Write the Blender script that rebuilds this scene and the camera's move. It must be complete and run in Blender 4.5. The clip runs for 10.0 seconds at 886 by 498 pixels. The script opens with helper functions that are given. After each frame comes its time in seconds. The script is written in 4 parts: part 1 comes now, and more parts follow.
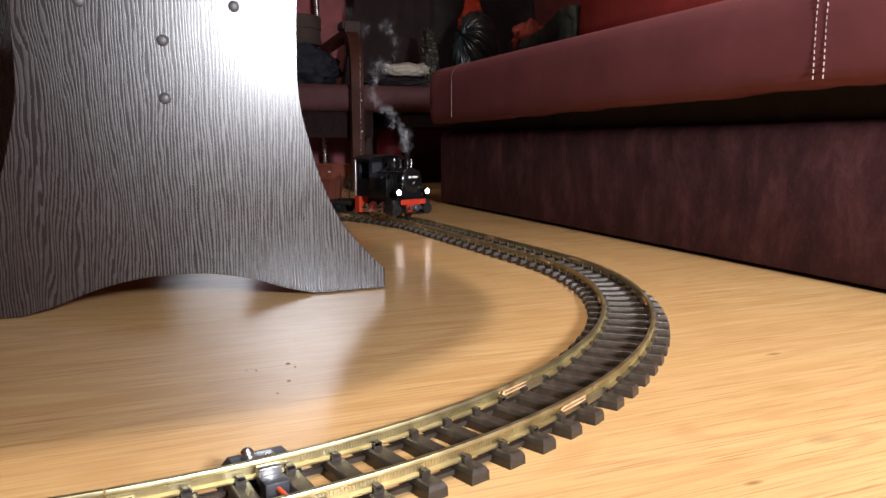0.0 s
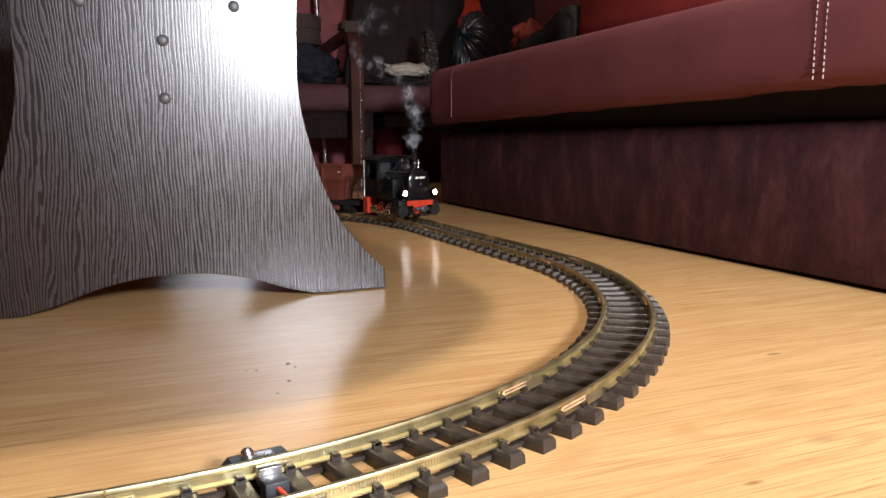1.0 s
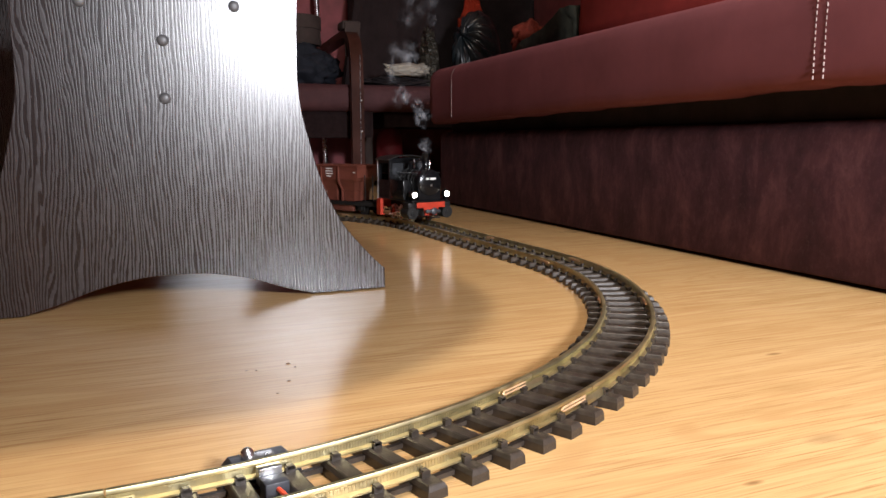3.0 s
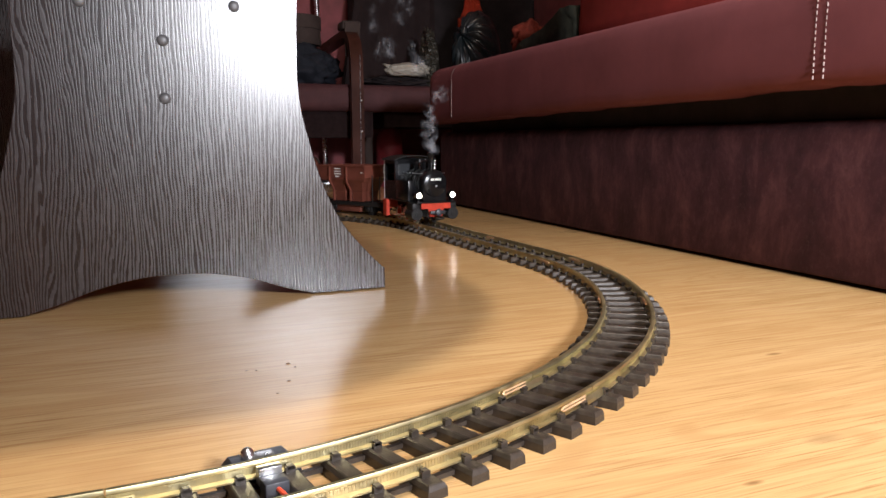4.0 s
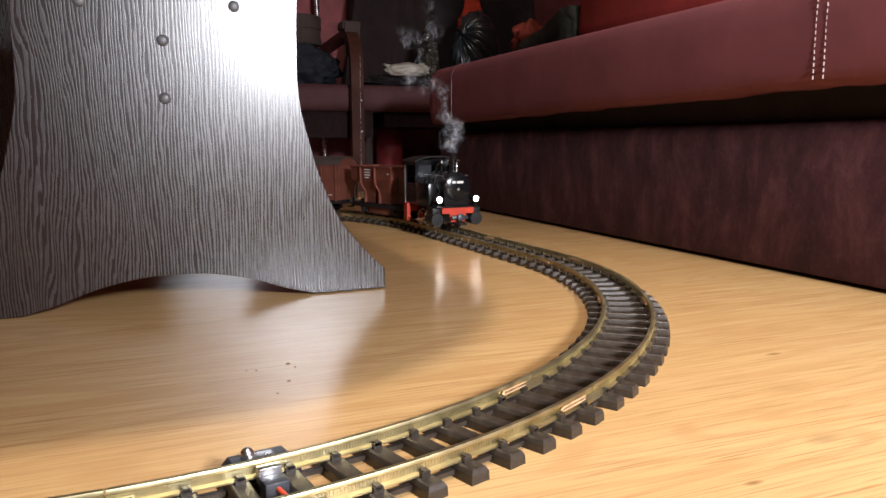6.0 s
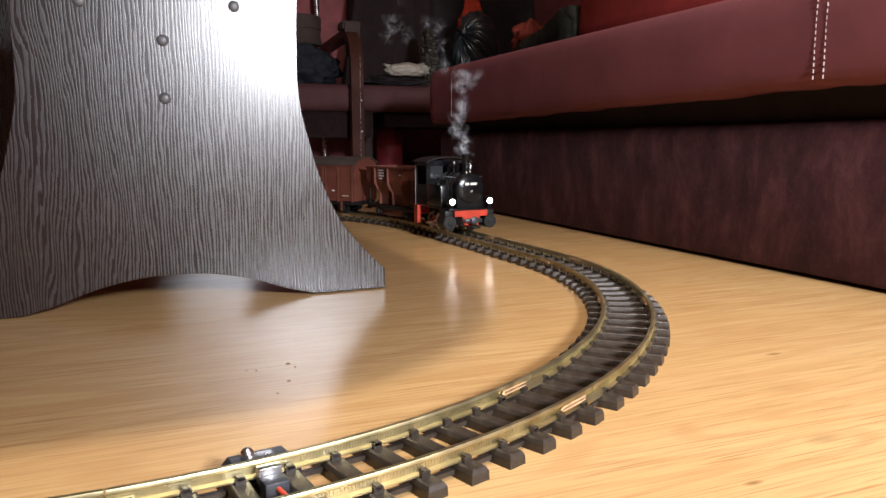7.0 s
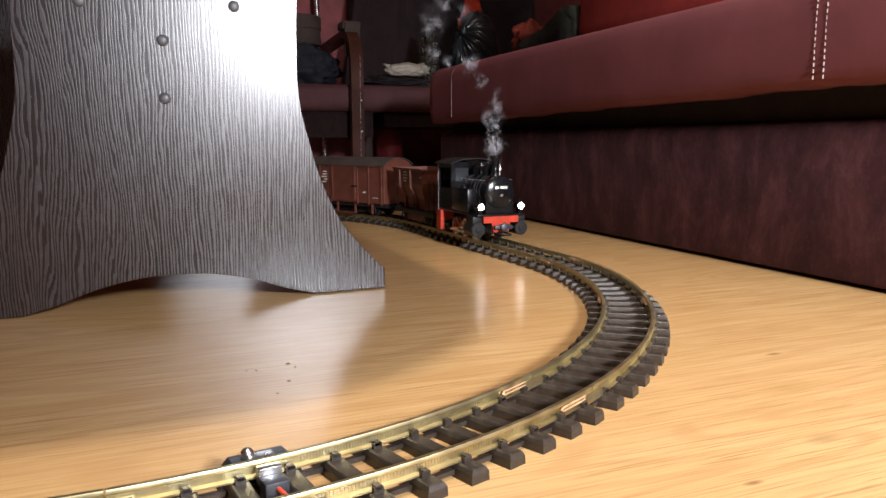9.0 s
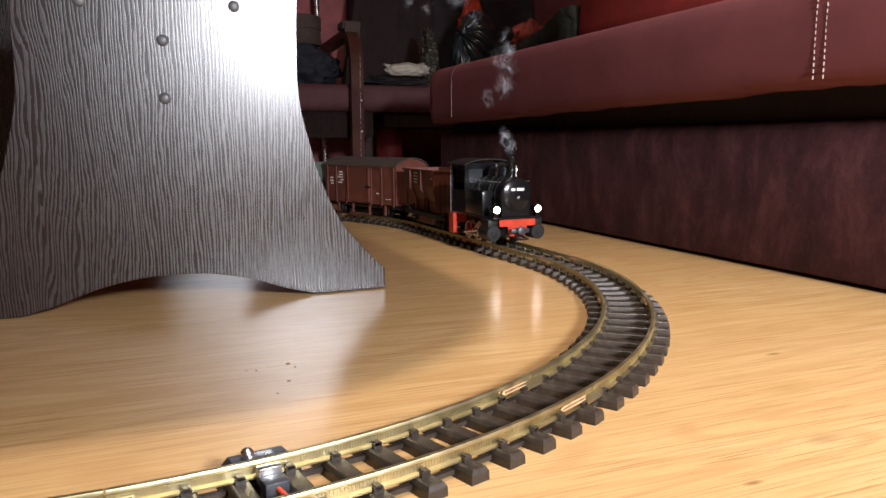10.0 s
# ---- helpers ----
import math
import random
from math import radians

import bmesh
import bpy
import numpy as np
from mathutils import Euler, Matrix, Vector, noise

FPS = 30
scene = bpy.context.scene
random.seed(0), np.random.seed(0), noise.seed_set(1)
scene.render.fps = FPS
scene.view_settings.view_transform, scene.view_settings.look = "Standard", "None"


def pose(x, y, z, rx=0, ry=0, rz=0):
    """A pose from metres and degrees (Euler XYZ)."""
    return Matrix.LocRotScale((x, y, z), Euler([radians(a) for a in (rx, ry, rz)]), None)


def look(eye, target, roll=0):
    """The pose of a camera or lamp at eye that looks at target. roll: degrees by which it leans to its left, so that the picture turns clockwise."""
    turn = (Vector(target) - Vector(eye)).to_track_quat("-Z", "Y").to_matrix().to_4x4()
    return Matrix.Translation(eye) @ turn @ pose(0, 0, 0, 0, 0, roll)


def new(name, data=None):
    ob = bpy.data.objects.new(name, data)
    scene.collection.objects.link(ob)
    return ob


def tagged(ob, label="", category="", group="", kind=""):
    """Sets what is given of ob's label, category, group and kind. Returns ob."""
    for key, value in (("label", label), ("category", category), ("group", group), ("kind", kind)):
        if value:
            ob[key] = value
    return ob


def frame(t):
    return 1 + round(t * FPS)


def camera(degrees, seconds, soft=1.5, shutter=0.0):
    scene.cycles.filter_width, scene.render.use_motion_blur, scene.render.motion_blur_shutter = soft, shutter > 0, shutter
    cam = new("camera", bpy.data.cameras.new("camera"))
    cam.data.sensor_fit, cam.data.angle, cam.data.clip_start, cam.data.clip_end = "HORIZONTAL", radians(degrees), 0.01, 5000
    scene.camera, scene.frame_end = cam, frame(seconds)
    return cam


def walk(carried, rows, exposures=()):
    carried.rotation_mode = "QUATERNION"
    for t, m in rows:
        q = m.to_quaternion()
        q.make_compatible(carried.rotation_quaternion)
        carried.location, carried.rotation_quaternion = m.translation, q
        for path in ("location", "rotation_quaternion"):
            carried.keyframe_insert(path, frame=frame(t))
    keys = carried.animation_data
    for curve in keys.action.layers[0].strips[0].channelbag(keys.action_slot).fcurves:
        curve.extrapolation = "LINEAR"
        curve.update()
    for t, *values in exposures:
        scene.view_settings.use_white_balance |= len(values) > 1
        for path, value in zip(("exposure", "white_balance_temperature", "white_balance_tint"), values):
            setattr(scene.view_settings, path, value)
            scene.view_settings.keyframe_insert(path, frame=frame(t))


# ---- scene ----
# ---- camera ----
cam = camera(61.9, 10.0, soft=1.5)
CAM_POSE = pose(0, 0, 0.1897, 81.6, 0, -22.0) @ pose(0, 0, 0, 0, 0, -0.25)
walk(cam, [(0.0, CAM_POSE), (10.0, CAM_POSE)], exposures=[(0.0, 0.0), (10.0, 0.0)])

# ---- world and lights ----
world = bpy.data.worlds.new("room_dusk")
scene.world = world
world.use_nodes = True
world.node_tree.nodes["Background"].inputs["Color"].default_value = (0.05, 0.045, 0.05, 1)
world.node_tree.nodes["Background"].inputs["Strength"].default_value = 0.3


def lamp(name, kind, m, power, colour, size):
    data = bpy.data.lights.new(name, kind)
    data.energy, data.color = power, colour
    if kind == "AREA":
        data.shape, data.size, data.spread = "DISK", size, radians(115)
    else:
        data.shadow_soft_size = size
    if kind == "SPOT":
        data.spot_size, data.spot_blend = radians(67), 1.0
    ob = new(name, data)
    ob.matrix_world = m
    return ob


# a shaded ceiling lamp, an added point fill to lift the dark far end, and a bright standing lamp behind the camera
lamp("ceiling_light", "SPOT", pose(0.42, 0.15, 2.30), 122, (1.0, 0.905, 0.81), 0.06)
lamp("ceiling_fill", "POINT", pose(0.42, 0.15, 2.36), 46.0, (1.0, 0.91, 0.80), 0.12)
lamp("standing_light", "AREA", look((0.50, -0.80, 0.615), (0.62, 0.8, 0.14)), 23.5, (0.94, 0.955, 1.03), 0.19)

# ---- materials ----


def material(name, colour=(0.5, 0.5, 0.5), rough=0.5, metal=0.0, spec=0.5):
    m = bpy.data.materials.new(name)
    m.use_nodes = True
    b = m.node_tree.nodes["Principled BSDF"]
    b.inputs["Base Color"].default_value = (*colour, 1)
    b.inputs["Roughness"].default_value = rough
    b.inputs["Metallic"].default_value = metal
    b.inputs["Specular IOR Level"].default_value = spec
    return m


class Nodes:
    """Short hand for the nodes of one material."""

    def __init__(self, m):
        self.t = m.node_tree
        self.b = self.t.nodes["Principled BSDF"]

    def add(self, kind, **values):
        n = self.t.nodes.new(kind)
        for key, value in values.items():
            n.inputs[key].default_value = value
        return n

    def link(self, a, b):
        self.t.links.new(a, b)

    def coords(self, scale, kind="Object", turn=(0, 0, 0)):
        c = self.add("ShaderNodeTexCoord")
        m = self.add("ShaderNodeMapping", Scale=scale, Rotation=turn)
        self.link(c.outputs[kind], m.inputs["Vector"])
        return m.outputs["Vector"]

    def noise(self, vector, scale, detail=4.0, rough=0.55, distortion=0.0):
        n = self.add("ShaderNodeTexNoise", Scale=scale, Detail=detail, Roughness=rough, Distortion=distortion)
        self.link(vector, n.inputs["Vector"])
        return n.outputs["Fac"]

    def ramp(self, fac, stops):
        n = self.add("ShaderNodeValToRGB")
        e = n.color_ramp.elements
        while len(e) < len(stops):
            e.new(0.5)
        for k, (at, colour) in enumerate(stops):
            e[k].position = at
            e[k].color = (*colour, 1) if len(colour) == 3 else colour
        self.link(fac, n.inputs["Fac"])
        return n.outputs["Color"]

    def span(self, fac, low, high):
        n = self.add("ShaderNodeMapRange")
        n.inputs["To Min"].default_value, n.inputs["To Max"].default_value = low, high
        self.link(fac, n.inputs["Value"])
        return n.outputs["Result"]

    def mix(self, fac, a, b, blend="MIX"):
        n = self.t.nodes.new("ShaderNodeMix")
        n.data_type, n.blend_type = "RGBA", blend
        for at, value in ((0, fac), (6, a), (7, b)):
            if isinstance(value, (int, float)):
                n.inputs[at].default_value = value
            elif isinstance(value, tuple):
                n.inputs[at].default_value = (*value, 1)
            else:
                self.link(value, n.inputs[at])
        return n.outputs[2]

    def bump(self, height, strength, distance):
        n = self.add("ShaderNodeBump", Strength=strength, Distance=distance)
        self.link(height, n.inputs["Height"])
        self.link(n.outputs["Normal"], self.b.inputs["Normal"])

    def set(self, name, socket):
        self.link(socket, self.b.inputs[name])


def worn(name, colour, rough=0.5, metal=0.0, grain=900.0, amount=0.25, relief=0.15, spec=0.5):
    """A plain coat with fine grain and larger, uneven dulling."""
    m = material(name, colour, rough, metal, spec)
    n = Nodes(m)
    v = n.coords((1, 1, 1))
    big, fine = n.noise(v, grain / 14), n.noise(v, grain)
    dark = tuple(c * (1 - amount) for c in colour)
    light = tuple(min(1, c * (1 + amount)) for c in colour)
    n.set("Base Color", n.ramp(big, [(0.3, dark), (0.7, light)]))
    n.set("Roughness", n.span(big, max(0.05, rough - 0.1), min(1, rough + 0.12)))
    n.bump(fine, relief, 0.0006)
    return m


def floor_material():
    m = material("oak_laminate", (0.6, 0.36, 0.15), 0.2)
    n = Nodes(m)
    # boards run along x, 0.19 m wide; each gets a shade of its own
    c = n.add("ShaderNodeTexCoord")
    sep = n.add("ShaderNodeSeparateXYZ")
    n.link(c.outputs["Object"], sep.inputs[0])
    snap = n.add("ShaderNodeMath")
    snap.operation = "SNAP"
    snap.inputs[1].default_value = 0.19
    n.link(sep.outputs["Y"], snap.inputs[0])
    white = n.add("ShaderNodeTexWhiteNoise")
    white.noise_dimensions = "1D"
    n.link(snap.outputs[0], white.inputs["W"])
    # the grain is shifted from board to board
    shift = n.add("ShaderNodeCombineXYZ")
    mul = n.add("ShaderNodeMath")
    mul.operation = "MULTIPLY"
    mul.inputs[1].default_value = 7.0
    n.link(white.outputs["Value"], mul.inputs[0])
    n.link(mul.outputs[0], shift.inputs["X"])
    add = n.add("ShaderNodeVectorMath")
    n.link(c.outputs["Object"], add.inputs[0])
    n.link(shift.outputs[0], add.inputs[1])
    long_ = n.add("ShaderNodeMapping", Scale=(2.2, 22, 1))
    n.link(add.outputs[0], long_.inputs["Vector"])
    broad = n.noise(long_.outputs[0], 1.6, 5, 0.6, 0.9)
    fine_map = n.add("ShaderNodeMapping", Scale=(7, 400, 1))
    n.link(add.outputs[0], fine_map.inputs["Vector"])
    fine = n.noise(fine_map.outputs[0], 1.0, 4, 0.6, 0.3)
    cloud = n.noise(n.coords((1, 1.6, 1)), 3.2, 3)
    base = n.ramp(broad, [(0.24, (0.36, 0.205, 0.080)), (0.42, (0.56, 0.360, 0.155)), (0.60, (0.65, 0.445, 0.210)), (0.80, (0.56, 0.360, 0.155))])
    base = n.mix(0.30, base, n.ramp(fine, [(0.38, (0.30, 0.155, 0.055)), (0.45, (0.54, 0.350, 0.150)), (0.56, (0.63, 0.435, 0.200)), (0.75, (0.71, 0.505, 0.25))]))
    pore_map = n.add("ShaderNodeMapping", Scale=(10, 520, 1))
    n.link(add.outputs[0], pore_map.inputs["Vector"])
    pore = n.noise(pore_map.outputs[0], 1.0, 3, 0.6)
    patch = n.noise(n.coords((1.1, 5.0, 1)), 2.6, 3, 0.6, 0.6)
    depth = n.mix(n.ramp(patch, [(0.40, (1, 1, 1)), (0.56, (0, 0, 0))]), n.ramp(pore, [(0.38, (0.85, 0.85, 0.85)), (0.47, (0, 0, 0))]), n.ramp(pore, [(0.38, (0.50, 0.50, 0.50)), (0.46, (0, 0, 0))]))
    base = n.mix(depth, base, (0.29, 0.145, 0.055))
    # growth rings: long pointed arcs
    arc_map = n.add("ShaderNodeMapping", Scale=(1.1, 8.5, 1))
    n.link(add.outputs[0], arc_map.inputs["Vector"])
    arcs = n.noise(arc_map.outputs[0], 1.0, 2, 0.45, 0.5)
    times = n.add("ShaderNodeMath")
    times.operation = "MULTIPLY"
    times.inputs[1].default_value = 95.0
    n.link(arcs, times.inputs[0])
    wave = n.add("ShaderNodeMath")
    wave.operation = "SINE"
    n.link(times.outputs[0], wave.inputs[0])
    ring = n.ramp(wave.outputs[0], [(0.30, (0, 0, 0)), (0.95, (0.42, 0.42, 0.42))])
    base = n.mix(ring, base, (0.42, 0.225, 0.09))
    base = n.mix(n.span(cloud, 0.0, 0.75), base, (0.49, 0.265, 0.105))
    base = n.mix(n.span(white.outputs["Value"], 0.0, 0.14), base, (0.46, 0.28, 0.12))
    # scattered small knots
    vor = n.add("ShaderNodeTexVoronoi", Scale=1.0)
    knot_map = n.add("ShaderNodeMapping", Scale=(3.0, 7.5, 1))
    n.link(add.outputs[0], knot_map.inputs["Vector"])
    n.link(knot_map.outputs[0], vor.inputs["Vector"])
    knot = n.ramp(vor.outputs["Distance"], [(0.015, (0.75, 0.75, 0.75)), (0.07, (0, 0, 0))])
    base = n.mix(knot, base, (0.22, 0.115, 0.05))
    # two larger knots with a halo of turned grain
    for kx, ky, size in ((0.511, 0.480, 0.0055), (0.305, 0.295, 0.0045)):
        off = n.add("ShaderNodeVectorMath")
        off.operation = "SUBTRACT"
        off.inputs[1].default_value = (kx, ky, 0)
        n.link(c.outputs["Object"], off.inputs[0])
        flat = n.add("ShaderNodeVectorMath")
        flat.operation = "MULTIPLY"
        flat.inputs[1].default_value = (0.55 / size, 1.6 / size, 0)
        n.link(off.outputs[0], flat.inputs[0])
        dist = n.add("ShaderNodeVectorMath")
        dist.operation = "LENGTH"
        n.link(flat.outputs[0], dist.inputs[0])
        spot = n.ramp(n.span(dist.outputs["Value"], 0.0, 0.25), [(0.06, (0.85, 0.85, 0.85)), (0.16, (0.45, 0.45, 0.45)), (0.24, (0.16, 0.16, 0.16)), (0.25, (0, 0, 0))])
        base = n.mix(spot, base, (0.24, 0.125, 0.05))
    n.set("Base Color", base)
    smear = n.noise(n.coords((1, 1, 1)), 9, 4)
    n.set("Roughness", n.span(smear, 0.17, 0.27))
    n.bump(fine, 0.05, 0.0005)
    return m


def wenge_material():
    m = material("wenge_foil", (0.04, 0.03, 0.028), 0.35, 0.0, 1.0)
    n = Nodes(m)

    def calc(kind, a, b, c=None):
        k = n.add("ShaderNodeMath")
        k.operation = kind
        for at, value in enumerate((a, b, c)):
            if isinstance(value, (int, float)):
                k.inputs[at].default_value = value
            elif value is not None:
                n.link(value, k.inputs[at])
        return k.outputs[0]

    cut = n.add("ShaderNodeSeparateXYZ")
    n.link(n.coords((1, 1, 1)), cut.inputs[0])
    # flat-sawn figure on one side of the panel: the growth lines swing and spread there
    swing = n.add("ShaderNodeMapRange")
    for key, value in (("From Min", -0.10), ("From Max", 0.06), ("To Min", 0.080), ("To Max", 0.022)):
        swing.inputs[key].default_value = value
    n.link(cut.outputs["X"], swing.inputs["Value"])
    warp = n.noise(n.coords((1, 1, 0.33)), 9.0, 3, 0.45)
    field = calc("MULTIPLY_ADD", calc("SUBTRACT", warp, 0.5), swing.outputs["Result"], cut.outputs["X"])
    jitter = n.noise(n.coords((1, 1, 0.07)), 85, 4, 0.6)
    phase = calc("MULTIPLY_ADD", field, 1650.0, calc("MULTIPLY", jitter, 18.0))
    wave = calc("MULTIPLY_ADD", calc("SINE", phase, 0.0), 0.5, 0.5)
    pores = n.noise(n.coords((1, 1, 0.035)), 620, 3, 0.65)
    speck = n.noise(n.coords((1, 1, 0.45)), 1000, 2, 0.6)
    plain = n.add("ShaderNodeMapRange")
    for key, value in (("From Min", -0.08), ("From Max", 0.08), ("To Min", 0.45), ("To Max", 0.70)):
        plain.inputs[key].default_value = value
    n.link(cut.outputs["X"], plain.inputs["Value"])
    both = n.mix(plain.outputs["Result"], wave, pores)
    both = n.mix(0.24, both, speck)
    tone = n.noise(n.coords((1, 1, 0.12)), 16, 3)
    # pale stop: highlights along the raised grain put into the colour
    col = n.ramp(both, [(0.40, (0.0050, 0.0038, 0.0040)), (0.54, (0.008, 0.006, 0.0065)), (0.61, (0.042, 0.037, 0.040)), (0.67, (0.017, 0.0125, 0.0125))])
    n.set("Base Color", n.mix(n.span(tone, 0, 0.7), col, (0.024, 0.0105, 0.008)))
    n.set("Roughness", n.ramp(both, [(0.44, (0.255, 0.255, 0.255)), (0.58, (0.35, 0.35, 0.35)), (0.68, (0.30, 0.30, 0.30))]))
    n.set("Specular IOR Level", n.ramp(both, [(0.46, (0.72, 0.72, 0.72)), (0.56, (1, 1, 1)), (0.70, (0.95, 0.95, 0.95))]))
    glitter = n.noise(n.coords((1, 1, 0.55)), 700, 3, 0.7)
    n.bump(n.mix(0.55, n.ramp(both, [(0.44, (0, 0, 0)), (0.60, (1, 1, 1))]), glitter), 0.13, 0.0005)
    return m


def cloth_material(name, colour, blotch, rough=0.85, sheen=0.3, scale=14.0):
    m = material(name, colour, rough, 0.0, 0.2)
    n = Nodes(m)
    v = n.coords((1, 1, 1))
    big = n.noise(v, scale, 5, 0.62)
    nap = n.noise(n.coords((1, 1, 0.5)), 55, 4, 0.7)
    weave = n.noise(v, 1500, 2)
    light = tuple(min(1, c * (1 + blotch)) for c in colour)
    dark = tuple(c * (1 - blotch) for c in colour)
    col = n.ramp(big, [(0.32, dark), (0.52, colour), (0.72, light)])
    n.set("Base Color", n.mix(n.span(nap, 0, 0.6), col, dark))
    n.bump(weave, 0.3, 0.0008)
    n.b.inputs["Sheen Weight"].default_value = sheen
    n.b.inputs["Sheen Roughness"].default_value = 0.5
    n.b.inputs["Sheen Tint"].default_value = (*light, 1)
    return m


def suede_material():
    m = material("dark_burgundy_suede", (0.065, 0.026, 0.028), 0.9, 0.0, 0.2)
    n = Nodes(m)
    v = n.coords((1, 1, 0.55))
    big = n.noise(v, 9, 4, 0.6)
    streak = n.noise(n.coords((1, 1, 0.5)), 20, 6, 0.68, 0.3)
    speck = n.noise(n.coords((1, 1, 0.8)), 120, 4, 0.7)
    col = n.ramp(streak, [(0.34, (0.031, 0.0115, 0.014)), (0.48, (0.060, 0.0205, 0.025)), (0.57, (0.090, 0.033, 0.037)), (0.67, (0.125, 0.052, 0.055))])
    col = n.mix(n.span(big, 0.0, 0.6), col, (0.034, 0.014, 0.015))
    col = n.mix(n.ramp(speck, [(0.54, (0, 0, 0)), (0.70, (0.17, 0.17, 0.17))]), col, (0.15, 0.075, 0.075))
    n.set("Base Color", col)
    n.bump(speck, 0.3, 0.0012)
    return m


def plastic_wrap(name, colour, rough):
    m = material(name, colour, rough)
    n = Nodes(m)
    folds = n.noise(n.coords((1, 1, 3.2)), 11, 2, 0.5, 2.2)
    n.bump(folds, 1.0, 0.030)
    return m


def smoke_material():
    """Thin veil with fine threads, fading to its rims and thinning out as it rises."""
    m = material("smoke", (0.62, 0.63, 0.68), 1.0, 0.0, 0.0)
    n = Nodes(m)

    def calc(kind, a, b, clamp=False):
        k = n.add("ShaderNodeMath")
        k.operation, k.use_clamp = kind, clamp
        for at, value in enumerate((a, b)):
            if isinstance(value, (int, float)):
                k.inputs[at].default_value = value
            else:
                n.link(value, k.inputs[at])
        return k.outputs[0]

    off = n.add("ShaderNodeVectorMath")
    off.operation = "DISTANCE"
    off.inputs[1].default_value = (0.5, 0.5, 0)
    n.link(n.add("ShaderNodeTexCoord").outputs["UV"], off.inputs[0])
    rim = calc("SUBTRACT", 1.0, calc("MULTIPLY", off.outputs["Value"], 2.0), True)
    rim = calc("POWER", rim, 1.3)
    own = n.add("ShaderNodeVectorMath")
    n.link(n.coords((1, 1, 0.7)), own.inputs[0])
    n.link(calc("MULTIPLY", n.add("ShaderNodeObjectInfo").outputs["Random"], 40.0), own.inputs[1])
    cloud = n.ramp(n.noise(own.outputs[0], 48, 4, 0.55, 0.8), [(0.40, (0, 0, 0)), (0.68, (1, 1, 1))])
    away = calc("ABSOLUTE", calc("SUBTRACT", n.noise(own.outputs[0], 42, 3, 0.5, 1.0), 0.5), 0.0)
    thread = calc("SUBTRACT", 1.0, calc("MULTIPLY", away, 26.0), True)
    body = calc("ADD", calc("MULTIPLY", cloud, 0.30), calc("MULTIPLY", thread, 0.34))
    high = n.add("ShaderNodeSeparateXYZ")
    n.link(n.add("ShaderNodeNewGeometry").outputs["Position"], high.inputs[0])
    thin = n.add("ShaderNodeMapRange")
    for key, value in (("From Min", 0.16), ("From Max", 0.46), ("To Min", 1.0), ("To Max", 0.22)):
        thin.inputs[key].default_value = value
    n.link(high.outputs["Z"], thin.inputs["Value"])
    n.set("Alpha", calc("MULTIPLY", calc("MULTIPLY", body, rim), thin.outputs["Result"], True))
    return m


def tie_material():
    m = material("brown_tie_plastic", (0.026, 0.020, 0.016), 0.34)
    n = Nodes(m)
    grain = n.noise(n.coords((1, 0.09, 0.6)), 900, 4, 0.65)
    big = n.noise(n.coords((1, 1, 1)), 110, 5, 0.65)
    n.set("Base Color", n.ramp(big, [(0.3, (0.018, 0.0135, 0.0105)), (0.7, (0.052, 0.040, 0.031))]))
    n.set("Roughness", n.span(big, 0.27, 0.46))
    n.bump(grain, 0.35, 0.0005)
    return m


def glow(name, colour, strength):
    m = material(name, colour, 0.3)
    b = m.node_tree.nodes["Principled BSDF"]
    b.inputs["Emission Color"].default_value = (*colour, 1)
    b.inputs["Emission Strength"].default_value = strength
    return m


OAK = floor_material()
WENGE = wenge_material()
WENGE_EDGE = worn("wenge_edge_band", (0.035, 0.026, 0.025), 0.4, grain=500)
SOFA_RED = cloth_material("burgundy_microfibre", (0.147, 0.044, 0.048), 0.18, 0.75, 0.35, 9.0)
SOFA_BASE = suede_material()
# the sofa's kind of red, darkened here for the far end's dimness
SEAT_DIMMED = cloth_material("dimmed_red_seat_cloth", (0.085, 0.034, 0.036), 0.25, 0.7, 0.2)
WALL_RED = worn("red_wall_paint", (0.26, 0.072, 0.078), 0.8, grain=200, relief=0.3)
CEILING_WHITE = worn("ceiling_paint", (0.72, 0.70, 0.66), 0.9, grain=200)
BRASS = worn("brass_rail", (0.60, 0.52, 0.30), 0.40, 1.0, grain=700, amount=0.16, relief=0.1)
COPPER = worn("copper_joiner", (0.80, 0.52, 0.30), 0.38, 0.55, grain=900)
TIE_BROWN = tie_material()
BLACK = worn("black_paint", (0.0060, 0.0060, 0.0068), 0.20, grain=800, spec=0.35)
BLACK_MATT = worn("matt_black_metal", (0.010, 0.0094, 0.0092), 0.5, grain=800, spec=0.3)
GREY_PLASTIC = worn("dark_grey_plastic", (0.035, 0.037, 0.045), 0.4, grain=1000)
CAP_GREY = worn("grey_cap_plastic", (0.085, 0.083, 0.086), 0.42, grain=1000)
SIGNAL_RED = worn("signal_red_paint", (0.44, 0.034, 0.013), 0.4, grain=700)
STEEL = worn("bright_steel", (0.74, 0.74, 0.76), 0.27, 1.0, grain=900, amount=0.08)
WAGON_BROWN = worn("wagon_red_brown", (0.112, 0.034, 0.022), 0.5, grain=500)
WAGON_RED = worn("hopper_red_brown", (0.135, 0.038, 0.024), 0.45, grain=500)
ROOF_GREY = worn("grey_brown_roof", (0.048, 0.038, 0.031), 0.6, grain=500)
WAGON_GREEN = worn("grey_green_paint", (0.13, 0.16, 0.13), 0.55, grain=500)
WHITE = worn("white_lettering", (0.75, 0.74, 0.70), 0.6, grain=900)
LENS = glow("lit_lamp_lens", (1.0, 0.91, 0.76), 20.0)
